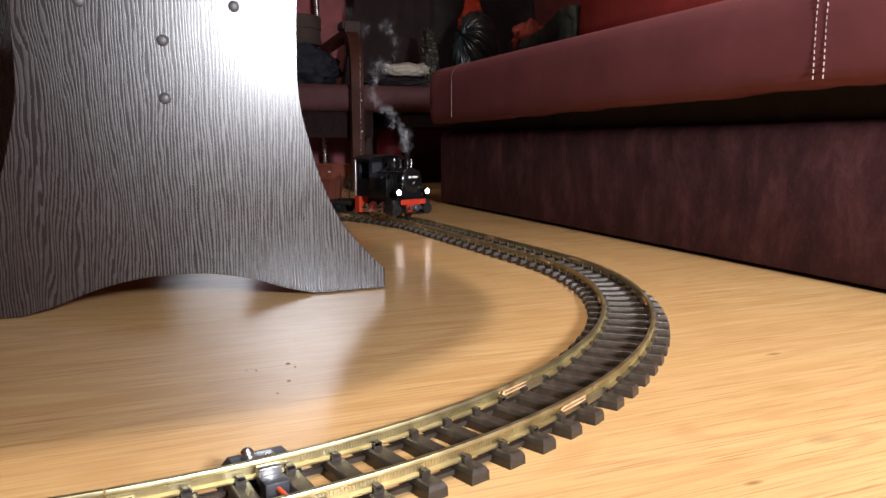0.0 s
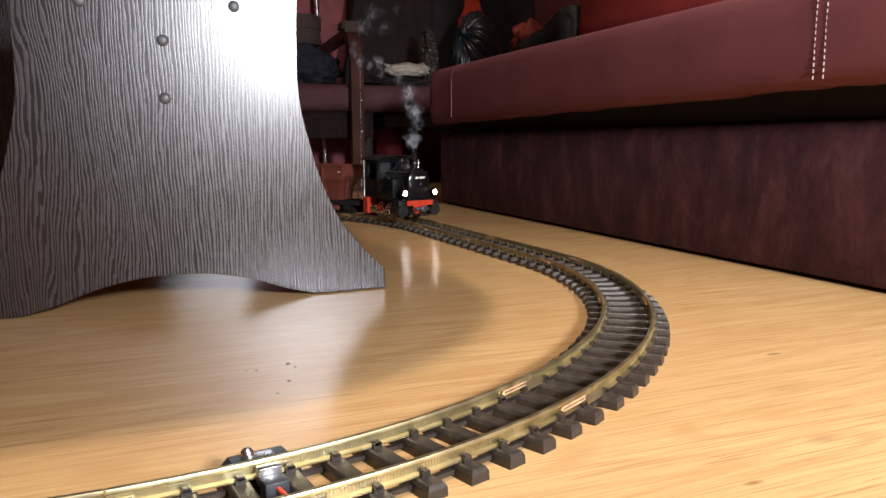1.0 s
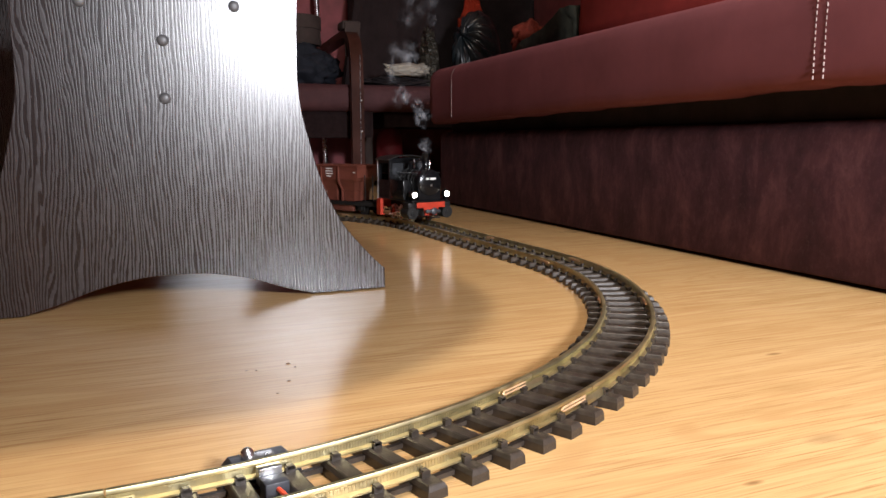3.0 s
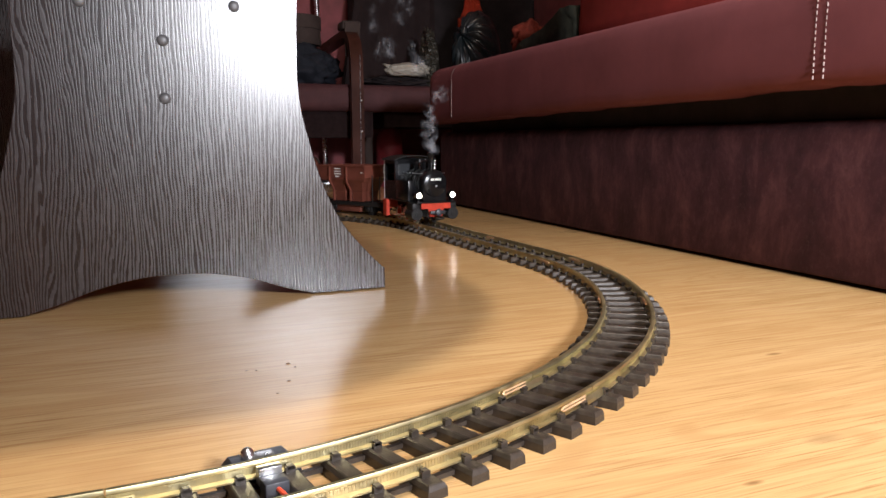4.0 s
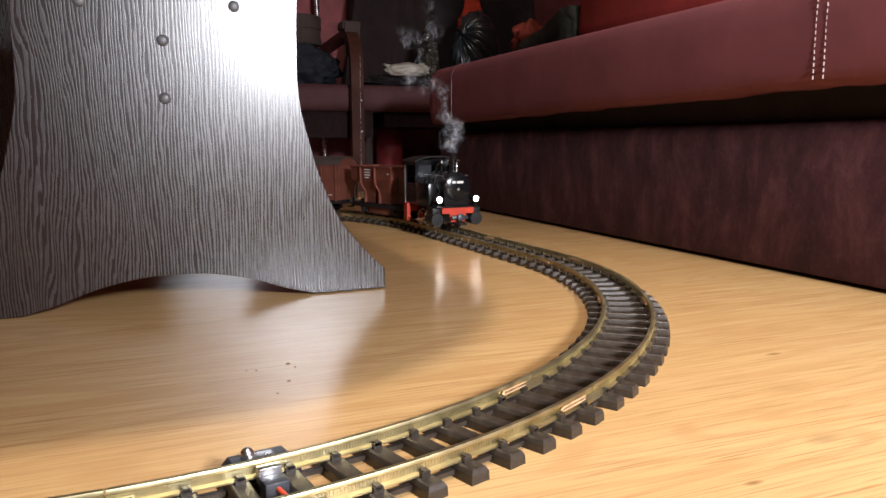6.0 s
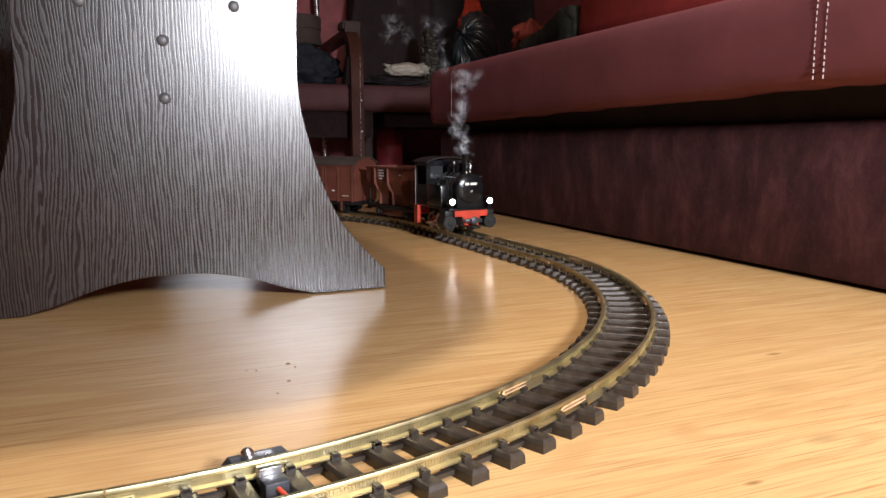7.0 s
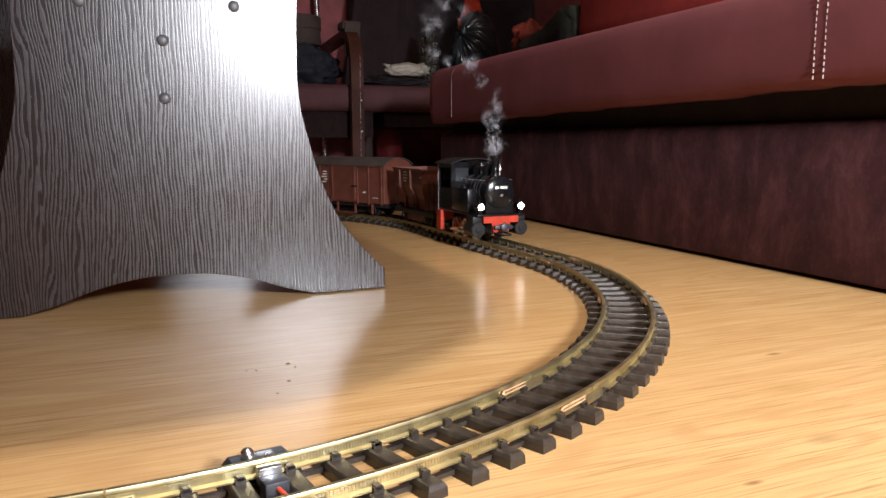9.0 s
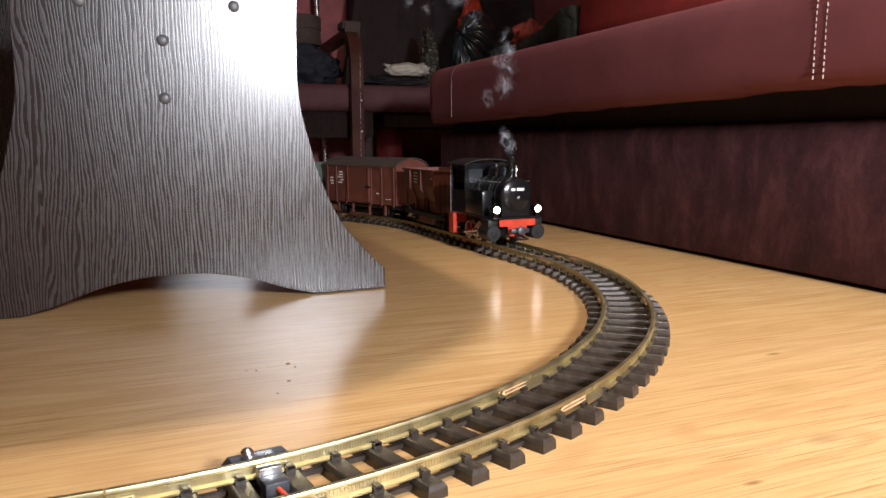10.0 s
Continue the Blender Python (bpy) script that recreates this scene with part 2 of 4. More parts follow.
GLASS_DARK = worn("dark_cab_glass", (0.03, 0.032, 0.035), 0.1, grain=300, amount=0.1, relief=0.02)
WIRE_RED = worn("red_wire_sheath", (0.60, 0.07, 0.03), 0.45)
DARK_LINING = worn("dark_lining_cloth", (0.020, 0.012, 0.012), 0.95, grain=900, spec=0.04)
MAHOGANY = worn("mahogany_lacquer", (0.052, 0.017, 0.011), 0.3, grain=160, spec=0.16)
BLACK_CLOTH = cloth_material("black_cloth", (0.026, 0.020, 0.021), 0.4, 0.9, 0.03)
NAVY_CLOTH = cloth_material("dark_navy_cloth", (0.020, 0.022, 0.030), 0.4, 0.9, 0.05)
BLACK_FOIL = worn("black_bag_foil", (0.014, 0.019, 0.022), 0.20, grain=120, relief=0.2)
CLEAR_FOIL = worn("milky_foil", (0.36, 0.33, 0.28), 0.3, grain=60, amount=0.3, relief=0.3)
MOSS_CLOTH = cloth_material("dark_green_knit", (0.017, 0.017, 0.011), 0.7, 0.9, 0.0, 30)
RED_CLOTH = cloth_material("bright_red_cloth", (0.46, 0.050, 0.022), 0.3, 0.8, 0.2)
CRIMSON = worn("dull_crimson_plastic", (0.20, 0.020, 0.034), 0.6, grain=300)
CUSHION_RED = cloth_material("deep_red_cloth", (0.24, 0.028, 0.022), 0.2, 0.85, 0.25)
SCARF_RED = cloth_material("dull_red_knit", (0.13, 0.019, 0.010), 0.45, 0.85, 0.1, 30)
CREAM = worn("cream_thread", (0.32, 0.24, 0.22), 0.8, grain=2000)
GREY_CURTAIN = cloth_material("grey_brown_cloth", (0.060, 0.042, 0.037), 0.3)
DUST = worn("dust", (0.20, 0.12, 0.065), 0.9, grain=2000)
SMOKE = smoke_material()

# ---- mesh tools ----


def thing(name, label, category, group="", kind="", m=None):
    ob = new(name)
    ob.empty_display_size = 0.02
    if m is not None:
        ob.matrix_world = m
    return tagged(ob, label, category, group, kind)


def mesh_of(name, bm, mat, smooth=False, angle=40):
    bmesh.ops.recalc_face_normals(bm, faces=bm.faces)
    if smooth:
        for f in bm.faces:
            f.smooth = True
        lim = radians(angle)
        for e in bm.edges:
            if len(e.link_faces) == 2 and e.calc_face_angle(0) > lim:
                e.smooth = False
    data = bpy.data.meshes.new(name)
    bm.to_mesh(data)
    bm.free()
    data.materials.append(mat)
    return data


def part(name, bm, mat, parent=None, label="", smooth=True, angle=40):
    ob = new(name, mesh_of(name, bm, mat, smooth, angle))
    ob.parent = parent
    return tagged(ob, label)


def piece(name, data, parent, m, label=""):
    """An object of its own on shared mesh data."""
    ob = new(name, data)
    ob.parent = parent
    ob.matrix_basis = m
    return tagged(ob, label)


def box(bm, x0, x1, y0, y1, z0, z1, bevel=0.0, seg=2, m=None):
    r = bmesh.ops.create_cube(bm, size=1.0)
    vs = r["verts"]
    bmesh.ops.transform(bm, verts=vs, matrix=Matrix.Translation(((x0 + x1) / 2, (y0 + y1) / 2, (z0 + z1) / 2)) @ Matrix.Diagonal((x1 - x0, y1 - y0, z1 - z0, 1)))
    if bevel:
        es = list({e for v in vs for e in v.link_edges})
        r = bmesh.ops.bevel(bm, geom=es, offset=bevel, segments=seg, profile=0.5, affect="EDGES")
        vs = list({v for f in r["faces"] for v in f.verts} | {v for v in vs if v.is_valid})
    if m is not None:
        bmesh.ops.transform(bm, verts=vs, matrix=m)
    return bm


def rod(bm, a, b, r, seg=12, r2=None):
    a, b = Vector(a), Vector(b)
    m = Matrix.Translation((a + b) / 2) @ (b - a).to_track_quat("Z", "Y").to_matrix().to_4x4()
    bmesh.ops.create_cone(bm, cap_ends=True, segments=seg, radius1=r, radius2=r if r2 is None else r2, depth=(b - a).length, matrix=m)
    return bm


def ball(bm, c, r, seg=14, scale=(1, 1, 1)):
    bmesh.ops.create_uvsphere(bm, u_segments=seg, v_segments=max(6, seg // 2), radius=r, matrix=Matrix.Translation(c) @ Matrix.Diagonal((*scale, 1)))
    return bm


def lathe(bm, profile, seg=24, m=None):
    """profile: (radius, height) pairs turned about z."""
    rings = []
    for r, h in profile:
        rings.append([bm.verts.new((r * math.cos(k * math.tau / seg), r * math.sin(k * math.tau / seg), h)) for k in range(seg)])
    for a, b in zip(rings, rings[1:]):
        for k in range(seg):
            bm.faces.new((a[k], a[(k + 1) % seg], b[(k + 1) % seg], b[k]))
    bm.faces.new(rings[0])
    bm.faces.new(rings[-1])
    if m is not None:
        bmesh.ops.transform(bm, verts=[v for ring in rings for v in ring], matrix=m)
    return bm


def prism(bm, outline, depth, m=None, bevel=0.0):
    """An outline in x and z, thick along +y."""
    a = [bm.verts.new((x, 0, z)) for x, z in outline]
    b = [bm.verts.new((x, depth, z)) for x, z in outline]
    n = len(a)
    fs = [bm.faces.new(a), bm.faces.new(b)]
    for k in range(n):
        fs.append(bm.faces.new((a[k], a[(k + 1) % n], b[(k + 1) % n], b[k])))
    if bevel:
        es = [e for e in fs[0].edges] + [e for e in fs[1].edges]
        bmesh.ops.recalc_face_normals(bm, faces=fs)
        bmesh.ops.bevel(bm, geom=es, offset=bevel, segments=2, profile=0.5, affect="EDGES")
    if m is not None:
        bmesh.ops.transform(bm, verts=bm.verts[:], matrix=m)
    return bm


def sweep(bm, path, section, closed=True):
    """Carries a section (across, up) along a level path of (x, y, z, heading)."""
    rings = []
    for x, y, z, h in path:
        sx, sy = -math.sin(h), math.cos(h)
        rings.append([bm.verts.new((x + sx * u, y + sy * u, z + v)) for u, v in section])
    n = len(section)
    for a, b in zip(rings, rings[1:]):
        for k in range(n if closed else n - 1):
            bm.faces.new((a[k], a[(k + 1) % n], b[(k + 1) % n], b[k]))
    if closed:
        bm.faces.new(rings[0])
        bm.faces.new(rings[-1])
    return bm


def tube(bm, points, r, seg=8):
    """A bent round bar through the points."""
    pts = [Vector(p) for p in points]
    rings = []
    for k, p in enumerate(pts):
        d = (pts[min(k + 1, len(pts) - 1)] - pts[max(k - 1, 0)]).normalized()
        q = d.to_track_quat("Z", "Y").to_matrix()
        rings.append([bm.verts.new(p + q @ Vector((r * math.cos(a * math.tau / seg), r * math.sin(a * math.tau / seg), 0))) for a in range(seg)])
    for a, b in zip(rings, rings[1:]):
        for k in range(seg):
            bm.faces.new((a[k], a[(k + 1) % seg], b[(k + 1) % seg], b[k]))
    bm.faces.new(rings[0])
    bm.faces.new(rings[-1])
    return bm


def lump(bm, centre, size, seed, rough=0.3, scale=3.0, level=4, flat=None):
    """An uneven heap: a ball pushed in and out, with a flat underside where it rests."""
    r = bmesh.ops.create_icosphere(bm, subdivisions=level, radius=1.0)
    for v in r["verts"]:
        d = v.co.normalized()
        k = 1 + rough * noise.fractal(d * scale + Vector((seed * 7.3, seed * 1.7, seed)), 0.8, 2.1, 4)
        v.co = Vector((centre[0] + d.x * size[0] * k, centre[1] + d.y * size[1] * k, centre[2] + d.z * size[2] * k))
        if flat is not None:
            v.co.z = max(v.co.z, flat)
    return bm


# ---- room ----
ROOM_W, ROOM_E, ROOM_S, ROOM_N, ROOM_H = -2.4, 1.80, -3.2, 3.45, 2.5

bm = bmesh.new()
box(bm, ROOM_W, ROOM_E, ROOM_S, ROOM_N, -0.05, 0.0)
tagged(part("floor", bm, OAK, smooth=False), "glossy golden oak laminate floor", "floor", kind="structure")
for name, e in (("wall_north", (ROOM_W - 0.12, ROOM_E + 0.12, ROOM_N, ROOM_N + 0.12)), ("wall_south", (ROOM_W - 0.12, ROOM_E + 0.12, ROOM_S - 0.12, ROOM_S)),
                ("wall_east", (ROOM_E, ROOM_E + 0.12, ROOM_S, ROOM_N)), ("wall_west", (ROOM_W - 0.12, ROOM_W, ROOM_S, ROOM_N))):
    bm = bmesh.new()
    box(bm, *e, -0.05, ROOM_H)
    tagged(part(name, bm, WALL_RED, smooth=False), "plain dusky red painted wall", "wall", kind="structure")
bm = bmesh.new()
box(bm, ROOM_W - 0.12, ROOM_E + 0.12, ROOM_S - 0.12, ROOM_N + 0.12, ROOM_H, ROOM_H + 0.1)
tagged(part("ceiling", bm, CEILING_WHITE, smooth=False), "plain white ceiling", "ceiling", kind="structure")

# ---- coffee table: shaped end panels under an overhanging top ----


def smooth_curve(points, steps=6):
    """A rounded line through a few points."""
    out = []
    p = [points[0], *points, points[-1]]
    for k in range(1, len(p) - 2):
        for s in range(steps):
            t = s / steps
            out.append(tuple(0.5 * (2 * b + (c - a) * t + (2 * a - 5 * b + 4 * c - d) * t * t + (3 * b - a - 3 * c + d) * t ** 3)
                             for a, b, c, d in zip(p[k - 1], p[k], p[k + 1], p[k + 2])))
    out.append(tuple(points[-1]))
    return out


def table():
    ax, face = 0.0295, 0.897
    t = thing("coffee_table", "dark wenge coffee table with flared, arched end panels", "table", m=pose(ax, face, 0))
    # right half of the panel, from the arch's crown out to the foot and up to the top
    side = smooth_curve([(0.252, 0.027), (0.2325, 0.046), (0.2005, 0.084), (0.1815, 0.120), (0.1685, 0.155), (0.1595, 0.189), (0.1515, 0.223), (0.1480, 0.256),
                         (0.1478, 0.288), (0.1500, 0.353), (0.160, 0.44), (0.180, 0.53)])
    arch = smooth_curve([(0.0, 0.0365), (0.03, 0.0355), (0.06, 0.031), (0.09, 0.0235), (0.122, 0.012), (0.1585, 0.0015)])
    half = arch + [(0.2525, 0.0015)] + side
    outline = half + [(-x, z) for x, z in reversed(half)][:-1]
    for k, (y, label) in enumerate(((0.0, "shaped wenge end panel with raised grain"), (0.75, "shaped wenge end panel"))):
        bm = bmesh.new()
        prism(bm, outline, 0.022, pose(0, y, 0), 0.0008)
        p = part("end_panel", bm, WENGE, t, label, smooth=False)
        for x in (0.205, -0.205):
            bm = bmesh.new()
            rod(bm, (x, y + 0.011, 0.0), (x, y + 0.011, 0.002), 0.008)
            part("glide", bm, GREY_PLASTIC, p, "grey plastic glide")
        if k == 0:
            for x, z in ((0.0775, 0.341), (-0.0005, 0.300), (-0.0015, 0.237), (-0.0815, 0.337)):
                bm = bmesh.new()
                lathe(bm, [(0.0064, 0.0), (0.0064, 0.0008), (0.0058, 0.0020), (0.0042, 0.0030), (0.0018, 0.0035)], 20, pose(x, 0.0002, z, 90))
                part("screw_cap", bm, CAP_GREY, p, "round dark plastic screw cap")
    bm = bmesh.new()
    box(bm, -0.010, 0.010, 0.022, 0.75, 0.225, 0.53)
    part("centre_rail", bm, WENGE_EDGE, t, "plain dark centre rail")
    # top with rounded corners
    corner, hw, y0, y1 = 0.31, 0.372, -0.475, 0.82
    ring = []
    for cx, cy, a0 in ((hw - corner, y1 - corner, 0), (-hw + corner, y1 - corner, 90), (-hw + corner, y0 + corner, 180), (hw - corner, y0 + corner, 270)):
        ring += [(cx + corner * math.cos(radians(a0 + a)), cy + corner * math.sin(radians(a0 + a))) for a in range(0, 91, 9)]
    bm = bmesh.new()
    prism(bm, [(x, -y) for x, y in ring], 0.025, pose(0, 0, 0.53, 90))
    part("tabletop", bm, WENGE_EDGE, t, "dark oval-cornered tabletop", smooth=False)
    return t


TABLE = table()

# ---- track: 45 mm gauge model railway, laid as an oval on the floor ----
C1, RAD = (-0.037, 0.960), 0.599
A_END, HEAD, STRAIGHT = radians(1.0), radians(91.5), 0.47
RAIL_TOP = 0.018
A_PT = (C1[0] + RAD * math.cos(A_END), C1[1] + RAD * math.sin(A_END))
B_PT = (A_PT[0] + STRAIGHT * math.cos(HEAD), A_PT[1] + STRAIGHT * math.sin(HEAD))
C2 = (B_PT[0] - RAD * math.sin(HEAD), B_PT[1] + RAD * math.cos(HEAD))


def along(s):
    """Place and heading on the centre line; s grows the way the train runs, 0 where the straight meets the near curve."""
    if s > 0:
        a = A_END - s / RAD
        return C1[0] + RAD * math.cos(a), C1[1] + RAD * math.sin(a), a - math.pi / 2
    if s > -STRAIGHT:
        return A_PT[0] - s * math.cos(HEAD), A_PT[1] - s * math.sin(HEAD), HEAD - math.pi
    a = HEAD - math.pi / 2 + (-s - STRAIGHT) / RAD
    return C2[0] + RAD * math.cos(a), C2[1] + RAD * math.sin(a), a - math.pi / 2


RAIL_SECTION = [(-0.0035, 0.0), (0.0035, 0.0), (0.0035, 0.0010), (0.0011, 0.0019), (0.0009, 0.0058), (0.0017, 0.0066), (0.0017, 0.0084), (0.0013, 0.0090),
                (-0.0013, 0.0090), (-0.0017, 0.0084), (-0.0017, 0.0066), (-0.0009, 0.0058), (-0.0011, 0.0019), (-0.0035, 0.0010)]


def tie_mesh():
    bm = bmesh.new()
    # tapered sleeper with chamfered top
    h, w0, w1, l0, l1 = 0.0086, 0.0067, 0.0052, 0.0408, 0.0395
    rings = []
    for w, l, z in ((w0, l0, 0.0002), (w0 * 0.96, l0 - 0.0002, 0.0055), (w1, l1, h - 0.0006), (w1 - 0.0008, l1 - 0.001, h)):
        rings.append([bm.verts.new(p) for p in ((-w, -l, z), (w, -l, z), (w, l, z), (-w, l, z))])
    for a, b in zip(rings, rings[1:]):
        for k in range(4):
            bm.faces.new((a[k], a[(k + 1) % 4], b[(k + 1) % 4], b[k]))
    bm.faces.new(rings[0])
    bm.faces.new(rings[-1])
    # moulded chairs that grip the foot of each rail
    for side in (-1, 1):
        for inner in (-1, 1):
            y = side * 0.02415 + inner * 0.0046
            box(bm, -0.0028, 0.0028, y - 0.0014, y + 0.0014, h - 0.0004, 0.0120)
            box(bm, -0.0019, 0.0019, y - 0.0014 - (0.0010 if inner > 0 else 0), y + 0.0014 + (0.0010 if inner < 0 else 0), 0.0104, 0.0128)
    return mesh_of("tie", bm, TIE_BROWN)


TIE = tie_mesh()


def track_piece(s0, s1, ties, label):
    x, y, h = along((s0 + s1) / 2)
    t = thing("track_section", label, "model track", "track sections of the oval", m=pose(0, 0, 0))
    n = 2 if abs(s1 - s0) < 0.25 and s1 <= 0 and s0 >= -STRAIGHT else 24
    gap = 0.0006
    for side in (-1, 1):
        path = []
        for k in range(n + 1):
            s = s0 + gap + (s1 - s0 - 2 * gap) * k / n
            px, py, ph = along(s)
            path.append((px - math.sin(ph) * side * 0.02415, py + math.cos(ph) * side * 0.02415, RAIL_TOP - 0.009, ph))
        bm = bmesh.new()
        sweep(bm, path, RAIL_SECTION)
        r = part("rail", bm, BRASS, t, "aged brass rail")
        bm = bmesh.new()
        sweep(bm, [(a, b, 0.0018, c) for a, b, _, c in path], [(-0.0018, 0), (0.0018, 0), (0.0018, 0.0030), (-0.0018, 0.0030)])
        part("web_strip", bm, TIE_BROWN, t, "brown plastic web between the ties")
        # wire jumper beside the joint: a long copper loop on the rail's outer face
        wire = []
        for k, z in [(k, 0.0128) for k in range(7)] + [(k, 0.0152) for k in range(6, -1, -1)] + [(-0.35, 0.0146), (-0.5, 0.0140), (-0.35, 0.0134), (0, 0.0128)]:
            jx, jy, jh = along(s0 + (0.041 if s0 > 0.5 else 0.058 if s0 == 0 else 0.020) - 0.0045 * k)
            face = side * 0.02415 + (0.0031 if s0 > 0.5 else -0.0031)
            wire.append((jx - math.sin(jh) * face, jy + math.cos(jh) * face, z))
        bm = bmesh.new()
        tube(bm, wire, 0.00075, 6)
        part("wire_jumper", bm, COPPER, r, "bright copper wire loop at the joint")
        # joiner over the end of the rail
        px, py, ph = along(s0)
        jp = []
        for k in range(5):
            jx, jy, jh = along(s0 - 0.014 + 0.028 * k / 4)
            jp.append((jx - math.sin(jh) * side * 0.02415, jy + math.cos(jh) * side * 0.02415, RAIL_TOP - 0.0093, jh))
        bm = bmesh.new()
        sweep(bm, jp, [(-0.0044, -0.0004), (0.0044, -0.0004), (0.0044, 0.0024), (0.0024, 0.0046), (0.0018, 0.0046), (0.0024, 0.0014), (-0.0024, 0.0014), (-0.0018, 0.0046), (-0.0024, 0.0046), (-0.0044, 0.0024)])
        part("joiner", bm, BRASS, r, "folded brass rail joiner")
        if 0.2 < s0 < 1.3:
            bm = bmesh.new()
            for k in range(int((s1 - s0) / 0.0020)):
                jx, jy, jh = along(s0 + 0.001 + 0.0020 * k)
                box(bm, -0.0004, 0.0004, -0.00128, 0.00128, 0.0022, 0.0059, m=pose(jx - math.sin(jh) * side * 0.02415, jy + math.cos(jh) * side * 0.02415, RAIL_TOP - 0.009, 0, 0, math.degrees(jh)))
            tagged(part("web_ribs", bm, BRASS, r, "fine upright ribs along the rail's web", smooth=False), kind="stuff")
    for k in range(ties):
        s = s0 + (s1 - s0) * (k + 0.5) / ties + (0.0035 if s0 > 0.5 else 0.0)
        px, py, ph = along(s)
        piece("tie", TIE, t, pose(px, py, 0, 0, 0, math.degrees(ph)))
    return t


STEP = RAD * radians(30)
for k in range(5):
    track_piece(k * STEP, (k + 1) * STEP, 11, "curved brass track section with brown plastic ties")
track_piece(-STRAIGHT / 2, 0, 8, "short straight brass track section with brown ties")
track_piece(-STRAIGHT, -STRAIGHT / 2, 8, "short straight brass track section with brown ties")
for k in range(4):
    track_piece(-STRAIGHT - (k + 1) * STEP, -STRAIGHT - k * STEP, 11, "curved brass track section with brown plastic ties")


def feeder():
    """Feeder terminal clamped to the rail; local x runs along the rail, y points out of the curve."""
    a = radians(-81.0)
    m = pose(C1[0] + RAD * math.cos(a), C1[1] + RAD * math.sin(a), 0, 0, 0, 9.0)
    t = thing("track_feeder", "dark grey feeder terminal clamped to the brass rail", "track feeder", m=m)
    # +y points to the middle of the curve here
    bm = bmesh.new()
    prism(bm, [(-0.0235, 0.0), (0.0235, 0.0), (0.0215, 0.008), (0.0155, 0.0145), (-0.0155, 0.0145), (-0.0215, 0.008)], 0.016, pose(0, 0.0285, 0), 0.0008)
    part("housing", bm, GREY_PLASTIC, t)
    bm = bmesh.new()
    box(bm, -0.0075, 0.0075, 0.0275, 0.0375, 0.0146, 0.0168, 0.0006)
    box(bm, -0.0065, 0.0065, 0.0262, 0.0278, 0.0095, 0.0166, 0.0004)
    box(bm, -0.0065, 0.0065, 0.0150, 0.0212, 0.0060, 0.0160, 0.0006)
    part("clamp", bm, STEEL, t, "bright steel clamp")
    bm = bmesh.new()
    ball(bm, (-0.0065, 0.036, 0.0172), 0.0038, 16)
    part("screw", bm, STEEL, t, "polished round screw head")
    bm = bmesh.new()
    box(bm, -0.0065, 0.0065, 0.0035, 0.0150, 0.0, 0.0120, 0.0008)
    part("terminal_block", bm, GREY_PLASTIC, t)
    bm = bmesh.new()
    tube(bm, [(0.0, 0.006, 0.0085), (0.0005, 0.002, 0.0085), (0.002, -0.003, 0.0072), (0.0045, -0.009, 0.0045), (0.007, -0.016, 0.0022), (0.010, -0.035, 0.0018), (0.012, -0.08, 0.0018)], 0.0013, 8)
    part("wire", bm, WIRE_RED, t, "red feeder wire")
    return t


feeder()

# ---- sofa ----


